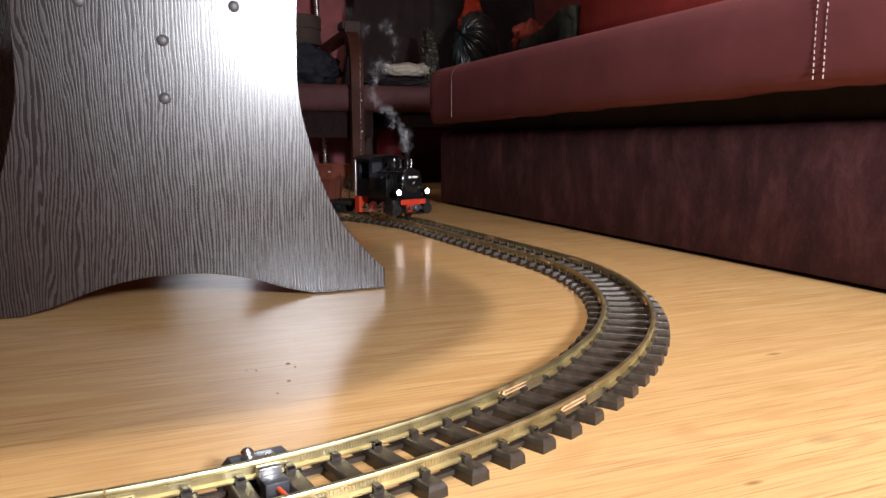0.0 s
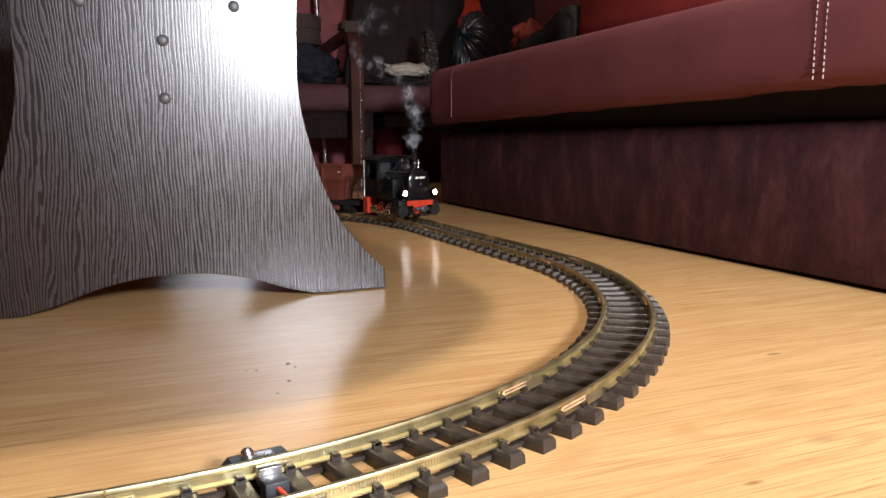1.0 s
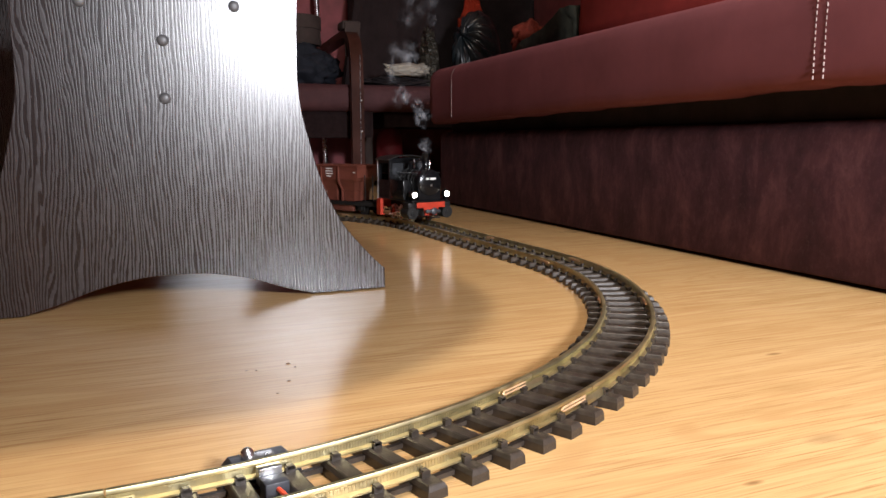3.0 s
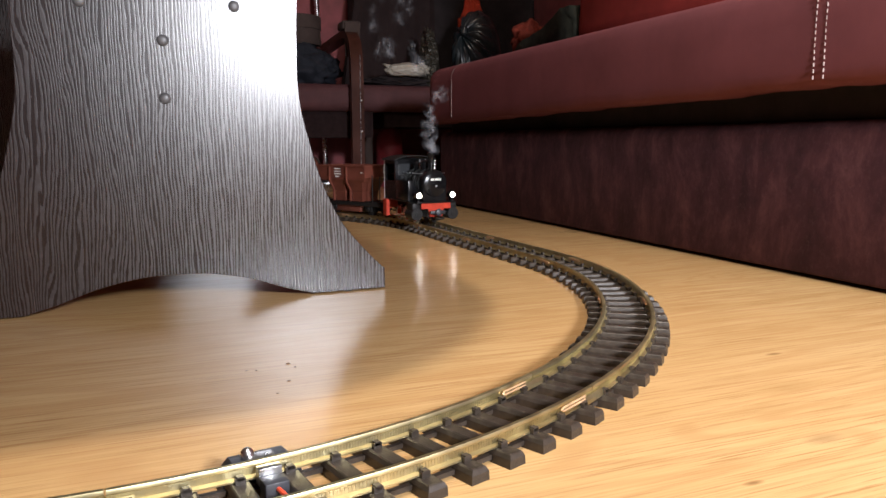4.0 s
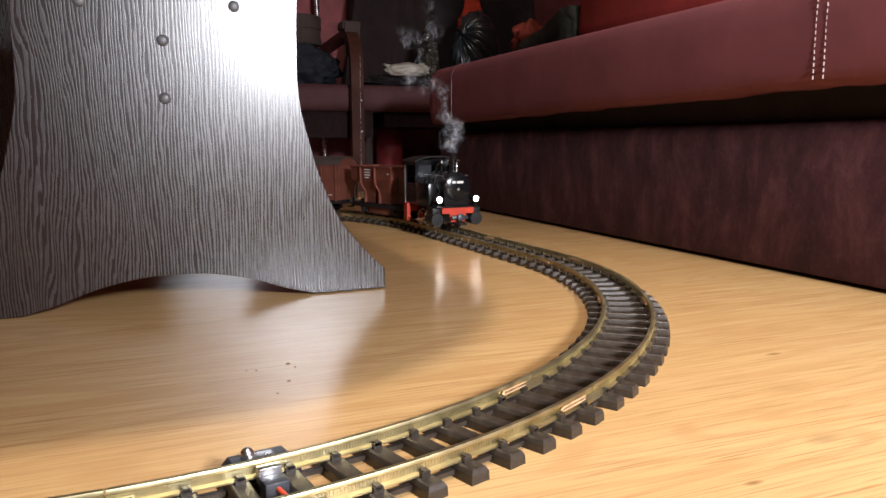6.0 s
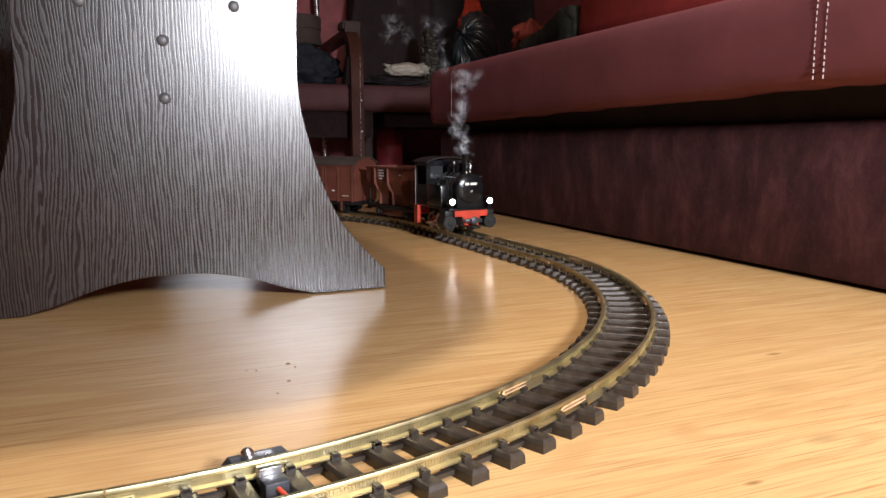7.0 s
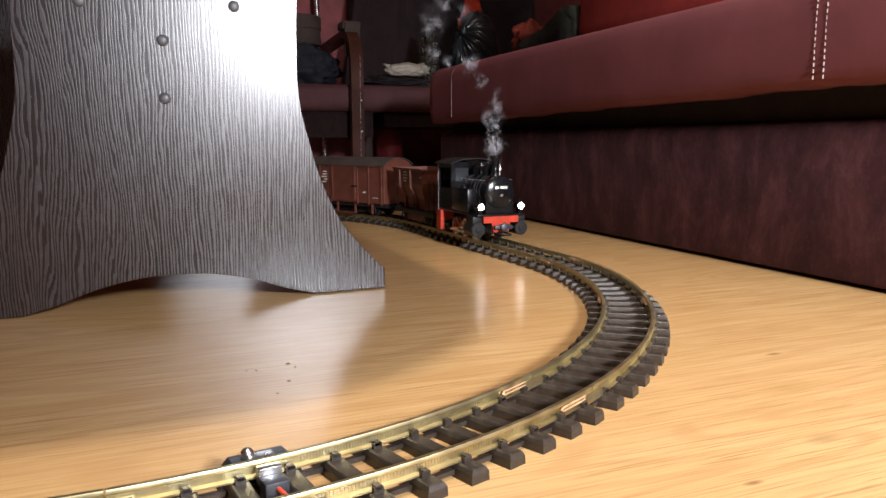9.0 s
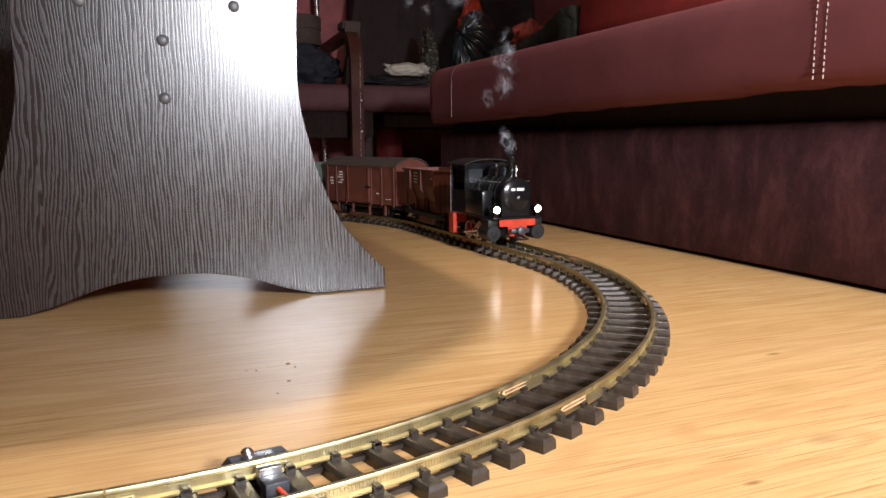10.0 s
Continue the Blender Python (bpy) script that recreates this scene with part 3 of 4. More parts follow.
def sofa():
    x0, xb, y0, y1 = 0.780, 0.833, -0.60, 2.045
    t = thing("sofa", "burgundy microfibre sofa with a dark suede base", "sofa", m=pose(0, 0, 0))
    bm = bmesh.new()
    front = [(xb + 0.003, 0.006), (xb, 0.010)] + [(xb + 0.020 * (1 - math.cos(a)), 0.193 + 0.020 * math.sin(a)) for a in (0, 0.4, 0.8, 1.2, 1.57)]
    prism(bm, [(x, z) for x, z in front + [(1.70, 0.213), (1.70, 0.006)]], y1 - y0 + 0.01, pose(0, y0 + 0.02, 0))
    b = part("base", bm, SOFA_BASE, t, "mottled dark burgundy suede base")
    bm = bmesh.new()
    box(bm, xb + 0.03, 1.68, y0 + 0.05, y1 - 0.05, 0.0, 0.007)
    part("plinth", bm, BLACK_MATT, b, "black plinth under the base")
    # black put into the gap under the seat for the shade there
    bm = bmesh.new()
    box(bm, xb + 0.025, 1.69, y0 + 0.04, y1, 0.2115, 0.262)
    part("frame", bm, BLACK_CLOTH, t, "recess under the seat, coloured black for its shade")
    # seat: a long padded block, with soft edges and slight waves along its lower edge
    bm = bmesh.new()
    nx, ny = 10, 120
    prof = [(1.45, 0.392), (1.20, 0.398), (1.0, 0.400), (0.90, 0.399), (0.84, 0.396), (0.806, 0.390), (0.789, 0.380), (0.781, 0.364), (0.779, 0.335), (0.779, 0.30), (0.780, 0.268),
            (0.783, 0.252), (0.790, 0.244), (0.806, 0.242), (0.90, 0.244), (1.45, 0.246)]
    rings = []
    for k in range(ny + 1):
        y = y0 + (y1 - y0) * k / ny
        end = min(1, min(y1 - y, y - y0) / 0.022)
        puff = math.sqrt(max(0, 1 - (1 - end) ** 2))
        ring = []
        for x, z in prof:
            w = noise.noise(Vector((y * 5, z * 6, 1.3)))
            sag = 0.0045 * noise.noise(Vector((y * 9, 2.1, 0))) + 0.003 * noise.noise(Vector((y * 26, 4.1, 0)))
            low = max(0, min(1, (0.285 - z) / 0.04))
            cx, cz = 1.1, 0.32
            f = 0.975 + 0.025 * puff
            ring.append(bm.verts.new((cx + (x - cx) * f + 0.0022 * w, y, cz + (z - cz) * (0.82 + 0.18 * puff) + sag * low - 0.014 * (y - 1.6) * low)))
        rings.append(ring)
    for a, c in zip(rings, rings[1:]):
        for k in range(len(prof)):
            bm.faces.new((a[k], a[(k + 1) % len(prof)], c[(k + 1) % len(prof)], c[k]))
    bm.faces.new(rings[0])
    bm.faces.new(rings[-1])
    seat = part("seat", bm, SOFA_RED, t, "padded burgundy seat with cream stitching")
    for y in (0.699, 0.684):
        bm = bmesh.new()
        z = 0.262
        while z < 0.385:
            box(bm, 0.7785, 0.7805, y - 0.00045, y + 0.00045, z, z + 0.0046)
            z += 0.0078
        part("stitching", bm, CREAM, seat, "row of cream thread stitches")
    bm = bmesh.new()
    tube(bm, [(0.7785, 1.862, 0.250 + 0.011 * k) for k in range(11)] + [(0.7825, 1.856, 0.3735), (0.79, 1.845, 0.384), (0.80, 1.830, 0.3915)], 0.00045, 6)
    part("piping", bm, CREAM, seat, "pale piping at the seat's end")
    bm = bmesh.new()
    box(bm, 1.40, 1.70, y0, y1, 0.2265, 0.84, 0.05, 4)
    part("backrest", bm, SOFA_RED, t)
    return t


sofa()

# on the sofa: a red cushion, dark knit with a red cloth
bm = bmesh.new()
box(bm, -0.065, 0.065, -0.30, 0.30, 0.0, 0.42, 0.045, 4)
for v in bm.verts:
    k = 1 - (abs(v.co.y) / 0.30) ** 4
    v.co.x *= 0.55 + 0.45 * k
c = tagged(part("cushion", bm, CUSHION_RED), "deep red square cushion standing on the sofa seat", "cushion")
c.matrix_basis = pose(1.015, 1.28, 0.401, 0, 4, 0)
bm = bmesh.new()
prism(bm, [(-0.17, 0.0), (0.17, 0.0), (0.185, 0.050), (0.165, 0.107), (0.12, 0.105), (0.02, 0.068), (-0.10, 0.046)], 0.10, pose(0, 0, 0, 0, 0, -90))
bmesh.ops.subdivide_edges(bm, edges=bm.edges[:], cuts=5, use_grid_fill=True)
bmesh.ops.triangulate(bm, faces=bm.faces[:])
for v in bm.verts:
    k = noise.fractal(v.co * 45, 0.8, 2.1, 3)
    v.co += Vector((0.004, 0.006, 0.006 if v.co.z > 0.01 else 0)) * k
tagged(part("knitted_blanket", bm, MOSS_CLOTH, angle=100), "crumpled dark green knitted blanket on the sofa", "blanket").matrix_basis = pose(0.965, 1.74, 0.400)
bm = bmesh.new()
lump(bm, (0, 0, 0.07), (0.055, 0.05, 0.060), 9, 0.30, 3.0, 4, 0.0)
tagged(part("red_scarf", bm, SCARF_RED, angle=100), "dull red scarf heaped behind the knitted blanket", "scarf").matrix_basis = pose(1.075, 1.97, 0.400)

# ---- far end of the room ----


def bench():
    t = thing("armchair", "wide armchair with red-brown seat and mahogany arm frame", "armchair", m=pose(0, 0, 0))
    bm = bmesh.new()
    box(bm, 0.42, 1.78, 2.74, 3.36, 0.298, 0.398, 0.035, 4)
    part("seat", bm, SEAT_DIMMED, t, "worn red-brown seat cushion, darkened for the dim far end")
    bm = bmesh.new()
    box(bm, 0.44, 0.835, 2.78, 3.34, 0.20, 0.297)
    box(bm, 0.880, 1.75, 2.78, 3.34, 0.24, 0.297)
    part("seat_frame", bm, DARK_LINING, t, "dark seat frame")
    bm = bmesh.new()
    box(bm, 0.90, 1.78, 3.20, 3.40, 0.30, 1.0, 0.04, 4)
    part("backrest", bm, BLACK_CLOTH, t, "black padded backrest")
    # bent frame: front leg that turns over into the arm rest
    bm = bmesh.new()
    pts = smooth_curve([(2.70, 0.0), (2.70, 0.20), (2.70, 0.42), (2.715, 0.52), (2.76, 0.572), (2.84, 0.585), (3.10, 0.575), (3.34, 0.56)], 5)
    rings = []
    for k, (y, z) in enumerate(pts):
        ya, za = pts[max(k - 1, 0)]
        yb, zb = pts[min(k + 1, len(pts) - 1)]
        d = math.hypot(yb - ya, zb - za)
        ny, nz = (zb - za) / d * 0.014, -(yb - ya) / d * 0.014
        rings.append([bm.verts.new(p) for p in ((0.727, y + ny, z + nz), (0.773, y + ny, z + nz), (0.773, y - ny, z - nz), (0.727, y - ny, z - nz))])
    for a, c in zip(rings, rings[1:]):
        for k in range(4):
            bm.faces.new((a[k], a[(k + 1) % 4], c[(k + 1) % 4], c[k]))
    bm.faces.new(rings[0])
    bm.faces.new(rings[-1])
    bmesh.ops.bevel(bm, geom=[e for e in bm.edges if len(e.link_faces) == 2 and e.calc_face_angle(0) > 1.0], offset=0.003, segments=2, affect="EDGES")
    pad = bmesh.new()
    box(pad, 0.722, 0.792, 2.775, 2.86, 0.602, 0.632, 0.006)
    box(pad, 0.728, 0.786, 2.765, 2.776, 0.50, 0.625, 0.003)
    part("arm_pad", pad, GREY_CURTAIN, t, "grey-brown padded arm end")
    arm = part("arm_frame", bm, MAHOGANY, t, "glossy mahogany bentwood arm and leg")
    # highlight on the lacquered leg, modelled as a thin bright rod
    bm = bmesh.new()
    rod(bm, (0.757, 2.6855, 0.02), (0.761, 2.6855, 0.50), 0.0014, 8)
    part("edge_highlight", bm, STEEL, arm, "thin steel rod standing in for the highlight on the leg")
    for z in (0.335, 0.222):
        bm = bmesh.new()
        ball(bm, (0.764, 2.6845, z), 0.005, 12, (1, 0.5, 1))
        part("screw", bm, STEEL, arm, "bright screw head")
    for x, y in ((1.70, 2.80), (0.47, 2.82), (1.70, 3.28), (0.47, 3.28)):
        bm = bmesh.new()
        rod(bm, (x, y, 0), (x, y, 0.20), 0.018)
        part("leg", bm, BLACK_MATT, t)
    return t


bench()

for name, label, cat, mat, c, size, seed, at in (
        ("jacket", "dark navy jacket heaped on the armchair seat", "jacket", NAVY_CLOTH, (0, 0, 0.07), (0.20, 0.16, 0.10), 2, (0.55, 2.98, 0.398)),
        ("red_cloth", "bright orange-red cloth bundle behind the plastic bag", "cloth", RED_CLOTH, (0, 0, 0.17), (0.062, 0.06, 0.23), 7, (1.355, 3.02, 0.398)),
        ("foil_parcel", "parcel in creased dark foil on the armchair seat", "parcel", plastic_wrap("olive_foil", (0.035, 0.03, 0.022), 0.4), (0, 0, 0.09), (0.035, 0.05, 0.13), 8, (1.085, 2.83, 0.398)),
        ("white_packet", "crumpled white plastic packet on the folded cloth", "packet", CLEAR_FOIL, (0, 0, 0.02), (0.080, 0.05, 0.030), 11, (0.965, 2.80, 0.434)),
        ("folded_cloth", "folded black cloth under the white packet", "cloth", BLACK_CLOTH, (0, 0, 0.017), (0.15, 0.075, 0.021), 13, (0.955, 2.83, 0.398))):
    bm = bmesh.new()
    lump(bm, c, size, seed, 0.12 if "packet" in name else 0.27, 2.4, 5, 0.0)
    if "packet" in name:
        # a pressed flap and a gathered end
        prism(bm, [(-0.088, 0.046), (-0.060, 0.020), (-0.040, 0.018), (-0.040, 0.040)], 0.02, pose(0, -0.03, 0))
        lump(bm, (0.075, 0.0, 0.028), (0.035, 0.03, 0.022), 31, 0.5, 3.5, 4)
    tagged(part(name, bm, mat, angle=100), label, cat).matrix_basis = pose(*at)



def coat():
    """A coat laid over the armchair's back: a thick sheet with hanging folds, wider towards its hem."""
    bm = bmesh.new()
    nu, nv = 40, 24
    grids = []
    for back in (0, 1):
        grid = []
        for j in range(nv + 1):
            v = j / nv
            row = []
            for i in range(nu + 1):
                u = i / nu
                x = (0.815 + 0.10 * v) * (1 - u) + 1.24 * u
                fold = 0.018 * noise.noise(Vector((u * 7, v * 1.3, 3.0))) + 0.008 * noise.noise(Vector((u * 19, v * 3, 8.0)))
                y = 3.194 if back else 3.13 + fold + 0.04 * v
                row.append(bm.verts.new((x, y, 0.400 + 0.62 * v)))
            grid.append(row)
        grids.append(grid)
        for j in range(nv):
            for i in range(nu):
                bm.faces.new((grid[j][i], grid[j][i + 1], grid[j + 1][i + 1], grid[j + 1][i]))
    f, b = grids
    for rim in ([(0, i) for i in range(nu + 1)], [(nv, i) for i in range(nu + 1)], [(j, 0) for j in range(nv + 1)], [(j, nu) for j in range(nv + 1)]):
        for (j0, i0), (j1, i1) in zip(rim, rim[1:]):
            bm.faces.new((f[j0][i0], f[j1][i1], b[j1][i1], b[j0][i0]))
    tagged(part("coat", bm, COAT_BROWN), "dark brown-black coat hanging over the armchair's back", "coat")


COAT_BROWN = cloth_material("brown_black_cloth", (0.026, 0.016, 0.016), 0.3, 0.9, 0.05)
coat()


def plastic_bag():
    """A tied, air-filled bag: pleats run from the knot round to its far side."""
    t = thing("black_bag", "shiny black plastic bag tied with pleats on the armchair", "plastic bag", m=pose(1.300, 2.84, 0.398))
    bm = bmesh.new()
    bmesh.ops.create_uvsphere(bm, u_segments=96, v_segments=40, radius=1.0)
    axis = Vector((-0.80, -0.45, 0.40)).normalized()
    q = axis.to_track_quat("Z", "Y").to_matrix()
    for v in bm.verts:
        d = v.co.normalized()
        turn = math.atan2(d.y, d.x)
        near = max(0.0, (d.z + 0.35) / 1.35)
        wob = noise.noise(Vector((math.cos(turn) * 2, math.sin(turn) * 2, d.z * 1.2)))
        k = 1 + 0.075 * near * math.sin(15 * turn + 3.5 * wob) + 0.04 * wob - 0.10 * near ** 6
        p = q @ (d * k)
        v.co = Vector((p.x * 0.104, p.y * 0.085, max(0.0, 0.150 + p.z * 0.158)))
    part("bag", bm, BLACK_FOIL, t, angle=100)
    bm = bmesh.new()
    lump(bm, (-0.075, -0.045, 0.222), (0.016, 0.014, 0.022), 6, 0.4, 3, 3)
    part("knot", bm, BLACK_FOIL, t, "gathered knot of the bag", angle=100)


plastic_bag()
bm = bmesh.new()
lathe(bm, [(0.092, 0.0), (0.094, 0.004), (0.094, 0.058), (0.098, 0.060), (0.098, 0.105), (0.094, 0.110), (0.02, 0.112)], 40)
tagged(part("round_box", bm, GREY_CURTAIN), "dark brown round lidded box lying on the jacket", "box").matrix_basis = pose(0.592, 3.0, 0.560)
bm = bmesh.new()
box(bm, -0.016, 0.016, -0.012, 0.012, 0.0, 0.30, 0.003)
tagged(part("wooden_post", bm, GREY_CURTAIN), "grey-brown wooden post on the floor under the armchair", "post").matrix_basis = pose(0.858, 2.93, -0.0)

# added block: hides the red wall so the strip left of the panel is dark
bm = bmesh.new()
box(bm, -2.2, -0.35, 2.95, 3.42, 0.0, 1.9, 0.004)
tagged(part("wardrobe", bm, WENGE, smooth=False), "dark wenge block added to darken the strip beside the table panel", "wardrobe")

t = thing("floor_lamp", "thin chrome stand of a floor lamp", "floor lamp", m=pose(0.775, 3.33, 0))
bm = bmesh.new()
rod(bm, (0.0, 0, 0.012), (-0.045, 0, 1.45), 0.0105, 16)
part("stand", bm, STEEL, t, "thin chrome pole")
bm = bmesh.new()
lathe(bm, [(0.10, 0), (0.10, 0.006), (0.09, 0.012), (0.02, 0.015)], 28)
part("foot", bm, STEEL, t)

bm = bmesh.new()
lathe(bm, [(0.045, 0.0), (0.05, 0.01), (0.055, 0.10), (0.053, 0.20), (0.034, 0.235), (0.02, 0.24)], 24)
tagged(part("red_vase", bm, CRIMSON), "dull crimson container on the floor under the armchair", "container").matrix_basis = pose(0.945, 2.92, 0)

# dust specks on the floor and a dark peg on one tie
for k, (x, y, r) in enumerate(((0.106, 0.618, 0.0012), (0.098, 0.572, 0.0010), (0.110, 0.607, 0.0007), (0.085, 0.546, 0.0006), (0.078, 0.610, 0.0007), (0.070, 0.612, 0.0006))):
    bm = bmesh.new()
    lump(bm, (0, 0, r * 0.5), (r * 1.6, r * 0.8, r * 0.5), k + 20, 0.4, 2, 3, 0.0)
    tagged(part("dust_speck", bm, DUST), "tiny brown speck of dirt on the floor", "dirt").matrix_basis = pose(x, y, 0)

# ---- train; local x points the way it runs, z = 0 is the rail's top ----


def wheel_data(r, mat_disc, spokes):
    """Meshes of one wheel about its own centre, axle along y: disc with spokes, and tyre with flange."""
    bm = bmesh.new()
    turn = pose(0, 0, 0, 90)
    lathe(bm, [(0.0032, -0.003), (0.0032, 0.0035), (0.0018, 0.004)], 12, turn)
    if spokes:
        for k in range(spokes):
            a = k * math.tau / spokes
            rod(bm, (0, 0, 0), (r * 0.86 * math.cos(a), 0, r * 0.86 * math.sin(a)), 0.0011, 6)
        box(bm, -r * 0.6, r * 0.6, -0.0012, 0.0012, -r * 0.80, -r * 0.55)
    else:
        lathe(bm, [(r * 0.86, -0.0015), (r * 0.86, 0.0015)], 20, turn)
    disc = mesh_of("wheel", bm, mat_disc, True)
    bm = bmesh.new()
    prof = [(r * 0.82, -0.003), (r, -0.003), (r, 0.0022), (r + 0.0022, 0.0026), (r + 0.0022, 0.0036), (r * 0.82, 0.0036)]
    rings = []
    for k in range(24):
        a = k * math.tau / 24
        rings.append([bm.verts.new((q * math.cos(a), h, q * math.sin(a))) for q, h in prof])
    for k in range(24):
        a, b = rings[k], rings[(k + 1) % 24]
        for j in range(len(prof)):
            bm.faces.new((a[j], a[(j + 1) % len(prof)], b[(j + 1) % len(prof)], b[j]))
    tyre = mesh_of("tyre", bm, BLACK_MATT if not spokes else STEEL, True)
    return disc, tyre


WHEELS = []


def add_wheels(owner, r, xs, disc, tyre):
    for x in xs:
        for side in (-1, 1):
            w = piece("wheel", disc, owner, pose(x, side * 0.0232, r))
            piece("tyre", tyre, w, pose(0, 0, 0) if side < 0 else pose(0, 0, 0, 0, 0, 180))
            WHEELS.append((w, x, side * 0.0232, r))
        bm = bmesh.new()
        rod(bm, (x, -0.021, r), (x, 0.021, r), 0.0018, 8)
        part("axle", bm, BLACK_MATT, owner)


LOCO_WHEEL = wheel_data(0.0155, SIGNAL_RED, 10)
WAGON_WHEEL = wheel_data(0.0150, BLACK_MATT, 0)


def bars(owner, mat, x0, x1, y, z0, z1, rows, seed, out=-1):
    """Unreadable lettering: rows of plain bars on a side at y."""
    rnd = random.Random(seed)
    for k in range(rows):
        z = z1 - (z1 - z0) * k / max(1, rows)
        w = (x1 - x0) * rnd.uniform(0.55, 1.0)
        a = x0 + ((x1 - x0) - w) * rnd.random()
        bm = bmesh.new()
        box(bm, a, a + w, y, y + out * 0.0004, z - (z1 - z0) / rows * 0.38, z)
        part("lettering", bm, mat, owner, "white lettering", smooth=False)


def locomotive():
    t = thing("model_locomotive", "black model steam tank locomotive with lit lamps and red trim", "locomotive")
    add_wheels(t, 0.0155, (-0.005, 0.034, 0.073), *LOCO_WHEEL)
    bm = bmesh.new()
    box(bm, -0.036, 0.118, -0.017, 0.017, 0.014, 0.0438, 0.001)
    part("chassis", bm, BLACK_MATT, t)
    bm = bmesh.new()
    box(bm, -0.040, 0.124, -0.0445, 0.0445, 0.044, 0.0475, 0.0008)
    part("running_board", bm, BLACK, t)
    bm = bmesh.new()
    prism(bm, [(-0.033, 0.0325), (-0.033, 0.0437), (0.033, 0.0437), (0.033, 0.0325), (0.018, 0.0325), (0.014, 0.0165), (-0.014, 0.0165), (-0.018, 0.0325)], 0.0035, pose(0.1235, 0, 0, 0, 0, 90), 0.0004)
    part("buffer_beam", bm, SIGNAL_RED, t, "bright red buffer beam", smooth=False)
    bm = bmesh.new()
    box(bm, -0.0435, -0.040, -0.038, 0.038, 0.024, 0.0437, 0.0005)
    part("rear_beam", bm, SIGNAL_RED, t, "red rear beam")
    # centre buffer with coupling loop
    bm = bmesh.new()
    rod(bm, (0.124, 0, 0.026), (0.136, 0, 0.026), 0.0045, 14)
    lathe(bm, [(0.0060, 0), (0.0078, 0.001), (0.0070, 0.003), (0.004, 0.0045)], 18, pose(0.1355, 0, 0.026, 0, 90))
    box(bm, 0.127, 0.134, -0.017, 0.017, 0.0220, 0.0295, 0.002)
    c = part("coupler", bm, GREY_PLASTIC, t, "dark centre buffer with coupling loop")
    bm = bmesh.new()
    tube(bm, [(0.122, -0.008, 0.015), (0.142, -0.009, 0.014), (0.147, -0.006, 0.014), (0.147, 0.006, 0.014), (0.142, 0.009, 0.014), (0.122, 0.008, 0.015)], 0.0016, 8)
    part("coupling_loop", bm, BLACK_MATT, c)
    for s in (-1, 1):
        # cylinders, rods and slide bars
        bm = bmesh.new()
        rod(bm, (0.086, s * 0.041, 0.0215), (0.119, s * 0.041, 0.0215), 0.0125, 20)
        lathe(bm, [(0.0118, 0), (0.0118, 0.0012), (0.0050, 0.0014), (0.0048, 0.0030), (0.002, 0.0033)], 20, pose(0.119, s * 0.041, 0.0215, 0, 90))
        box(bm, 0.088, 0.117, s * 0.041 - 0.009, s * 0.041 + 0.009, 0.030, 0.0438, 0.002)
        part("cylinder", bm, BLACK_MATT, t)
        for a, b, r in (((0.086, s * 0.041, 0.0215), (0.050, s * 0.041, 0.0205), 0.0012), ((0.055, s * 0.0365, 0.020), (-0.004, s * 0.0365, 0.0105), 0.0014), ((0.073, s * 0.0335, 0.0105), (-0.005, s * 0.0335, 0.0105), 0.0016),
                        ((0.082, s * 0.040, 0.028), (0.050, s * 0.040, 0.027), 0.0009), ((0.062, s * 0.040, 0.036), (0.058, s * 0.040, 0.012), 0.0012)):
            bm = bmesh.new()
            rod(bm, a, b, r, 8)
            part("drive_rod", bm, STEEL, t, "bright steel rod")
        # lamps on the running board
        bm = bmesh.new()
        rod(bm, (0.110, s * 0.038, 0.0600), (0.1235, s * 0.038, 0.0600), 0.0068, 20)
        box(bm, 0.112, 0.121, s * 0.038 - 0.003, s * 0.038 + 0.003, 0.0474, 0.054)
        rod(bm, (0.1165, s * 0.038, 0.066), (0.1165, s * 0.038, 0.071), 0.0022, 10)
        lp = part("headlamp", bm, BLACK, t, "black round headlamp")
        bm = bmesh.new()
        lathe(bm, [(0.0056, 0), (0.0052, 0.0010), (0.0036, 0.0020), (0.0012, 0.0024)], 20, pose(0.1234, s * 0.038, 0.0600, 0, 90))
        part("lens", bm, LENS, lp, "glowing warm-white lens")
        # side tanks
        bm = bmesh.new()
        box(bm, 0.0165, 0.084, min(s * 0.0255, s * 0.0440), max(s * 0.0255, s * 0.0440), 0.0476, 0.0885, 0.0012)
        tk = part("side_tank", bm, BLACK, t)
        bm = bmesh.new()
        rod(bm, (0.050, s * 0.035, 0.0885), (0.050, s * 0.035, 0.0925), 0.005, 14)
        part("filler_cap", bm, BLACK, tk)
        # red cab steps
        st = bmesh.new()
        for x in (-0.0395, -0.0230):
            box(st, x, x + 0.0022, s * 0.0435 - 0.005, s * 0.0435 + 0.0012, 0.008, 0.0438)
        box(st, -0.0395, -0.0208, s * 0.0435 - 0.0060, s * 0.0435 - 0.0045, 0.008, 0.0438)
        for z in (0.008, 0.0245):
            box(st, -0.0395, -0.0208, min(s * 0.0385, s * 0.0470), max(s * 0.0385, s * 0.0470), z, z + 0.0016)
        part("cab_step", st, SIGNAL_RED, t, "bright red two-tier cab steps", smooth=False)
    # boiler with bands, smokebox and door
    turn = pose(0, 0, 0.0835, 0, 90)
    bm = bmesh.new()
    lathe(bm, [(0.0275, 0.018), (0.0275, 0.084), (0.0282, 0.0842), (0.0282, 0.116), (0.0268, 0.1175)], 40, turn)
    b = part("boiler", bm, BLACK, t)
    for x in (0.034, 0.058, 0.0835, 0.096):
        bm = bmesh.new()
        lathe(bm, [(0.0288, x), (0.0288, x + 0.002)], 40, turn)
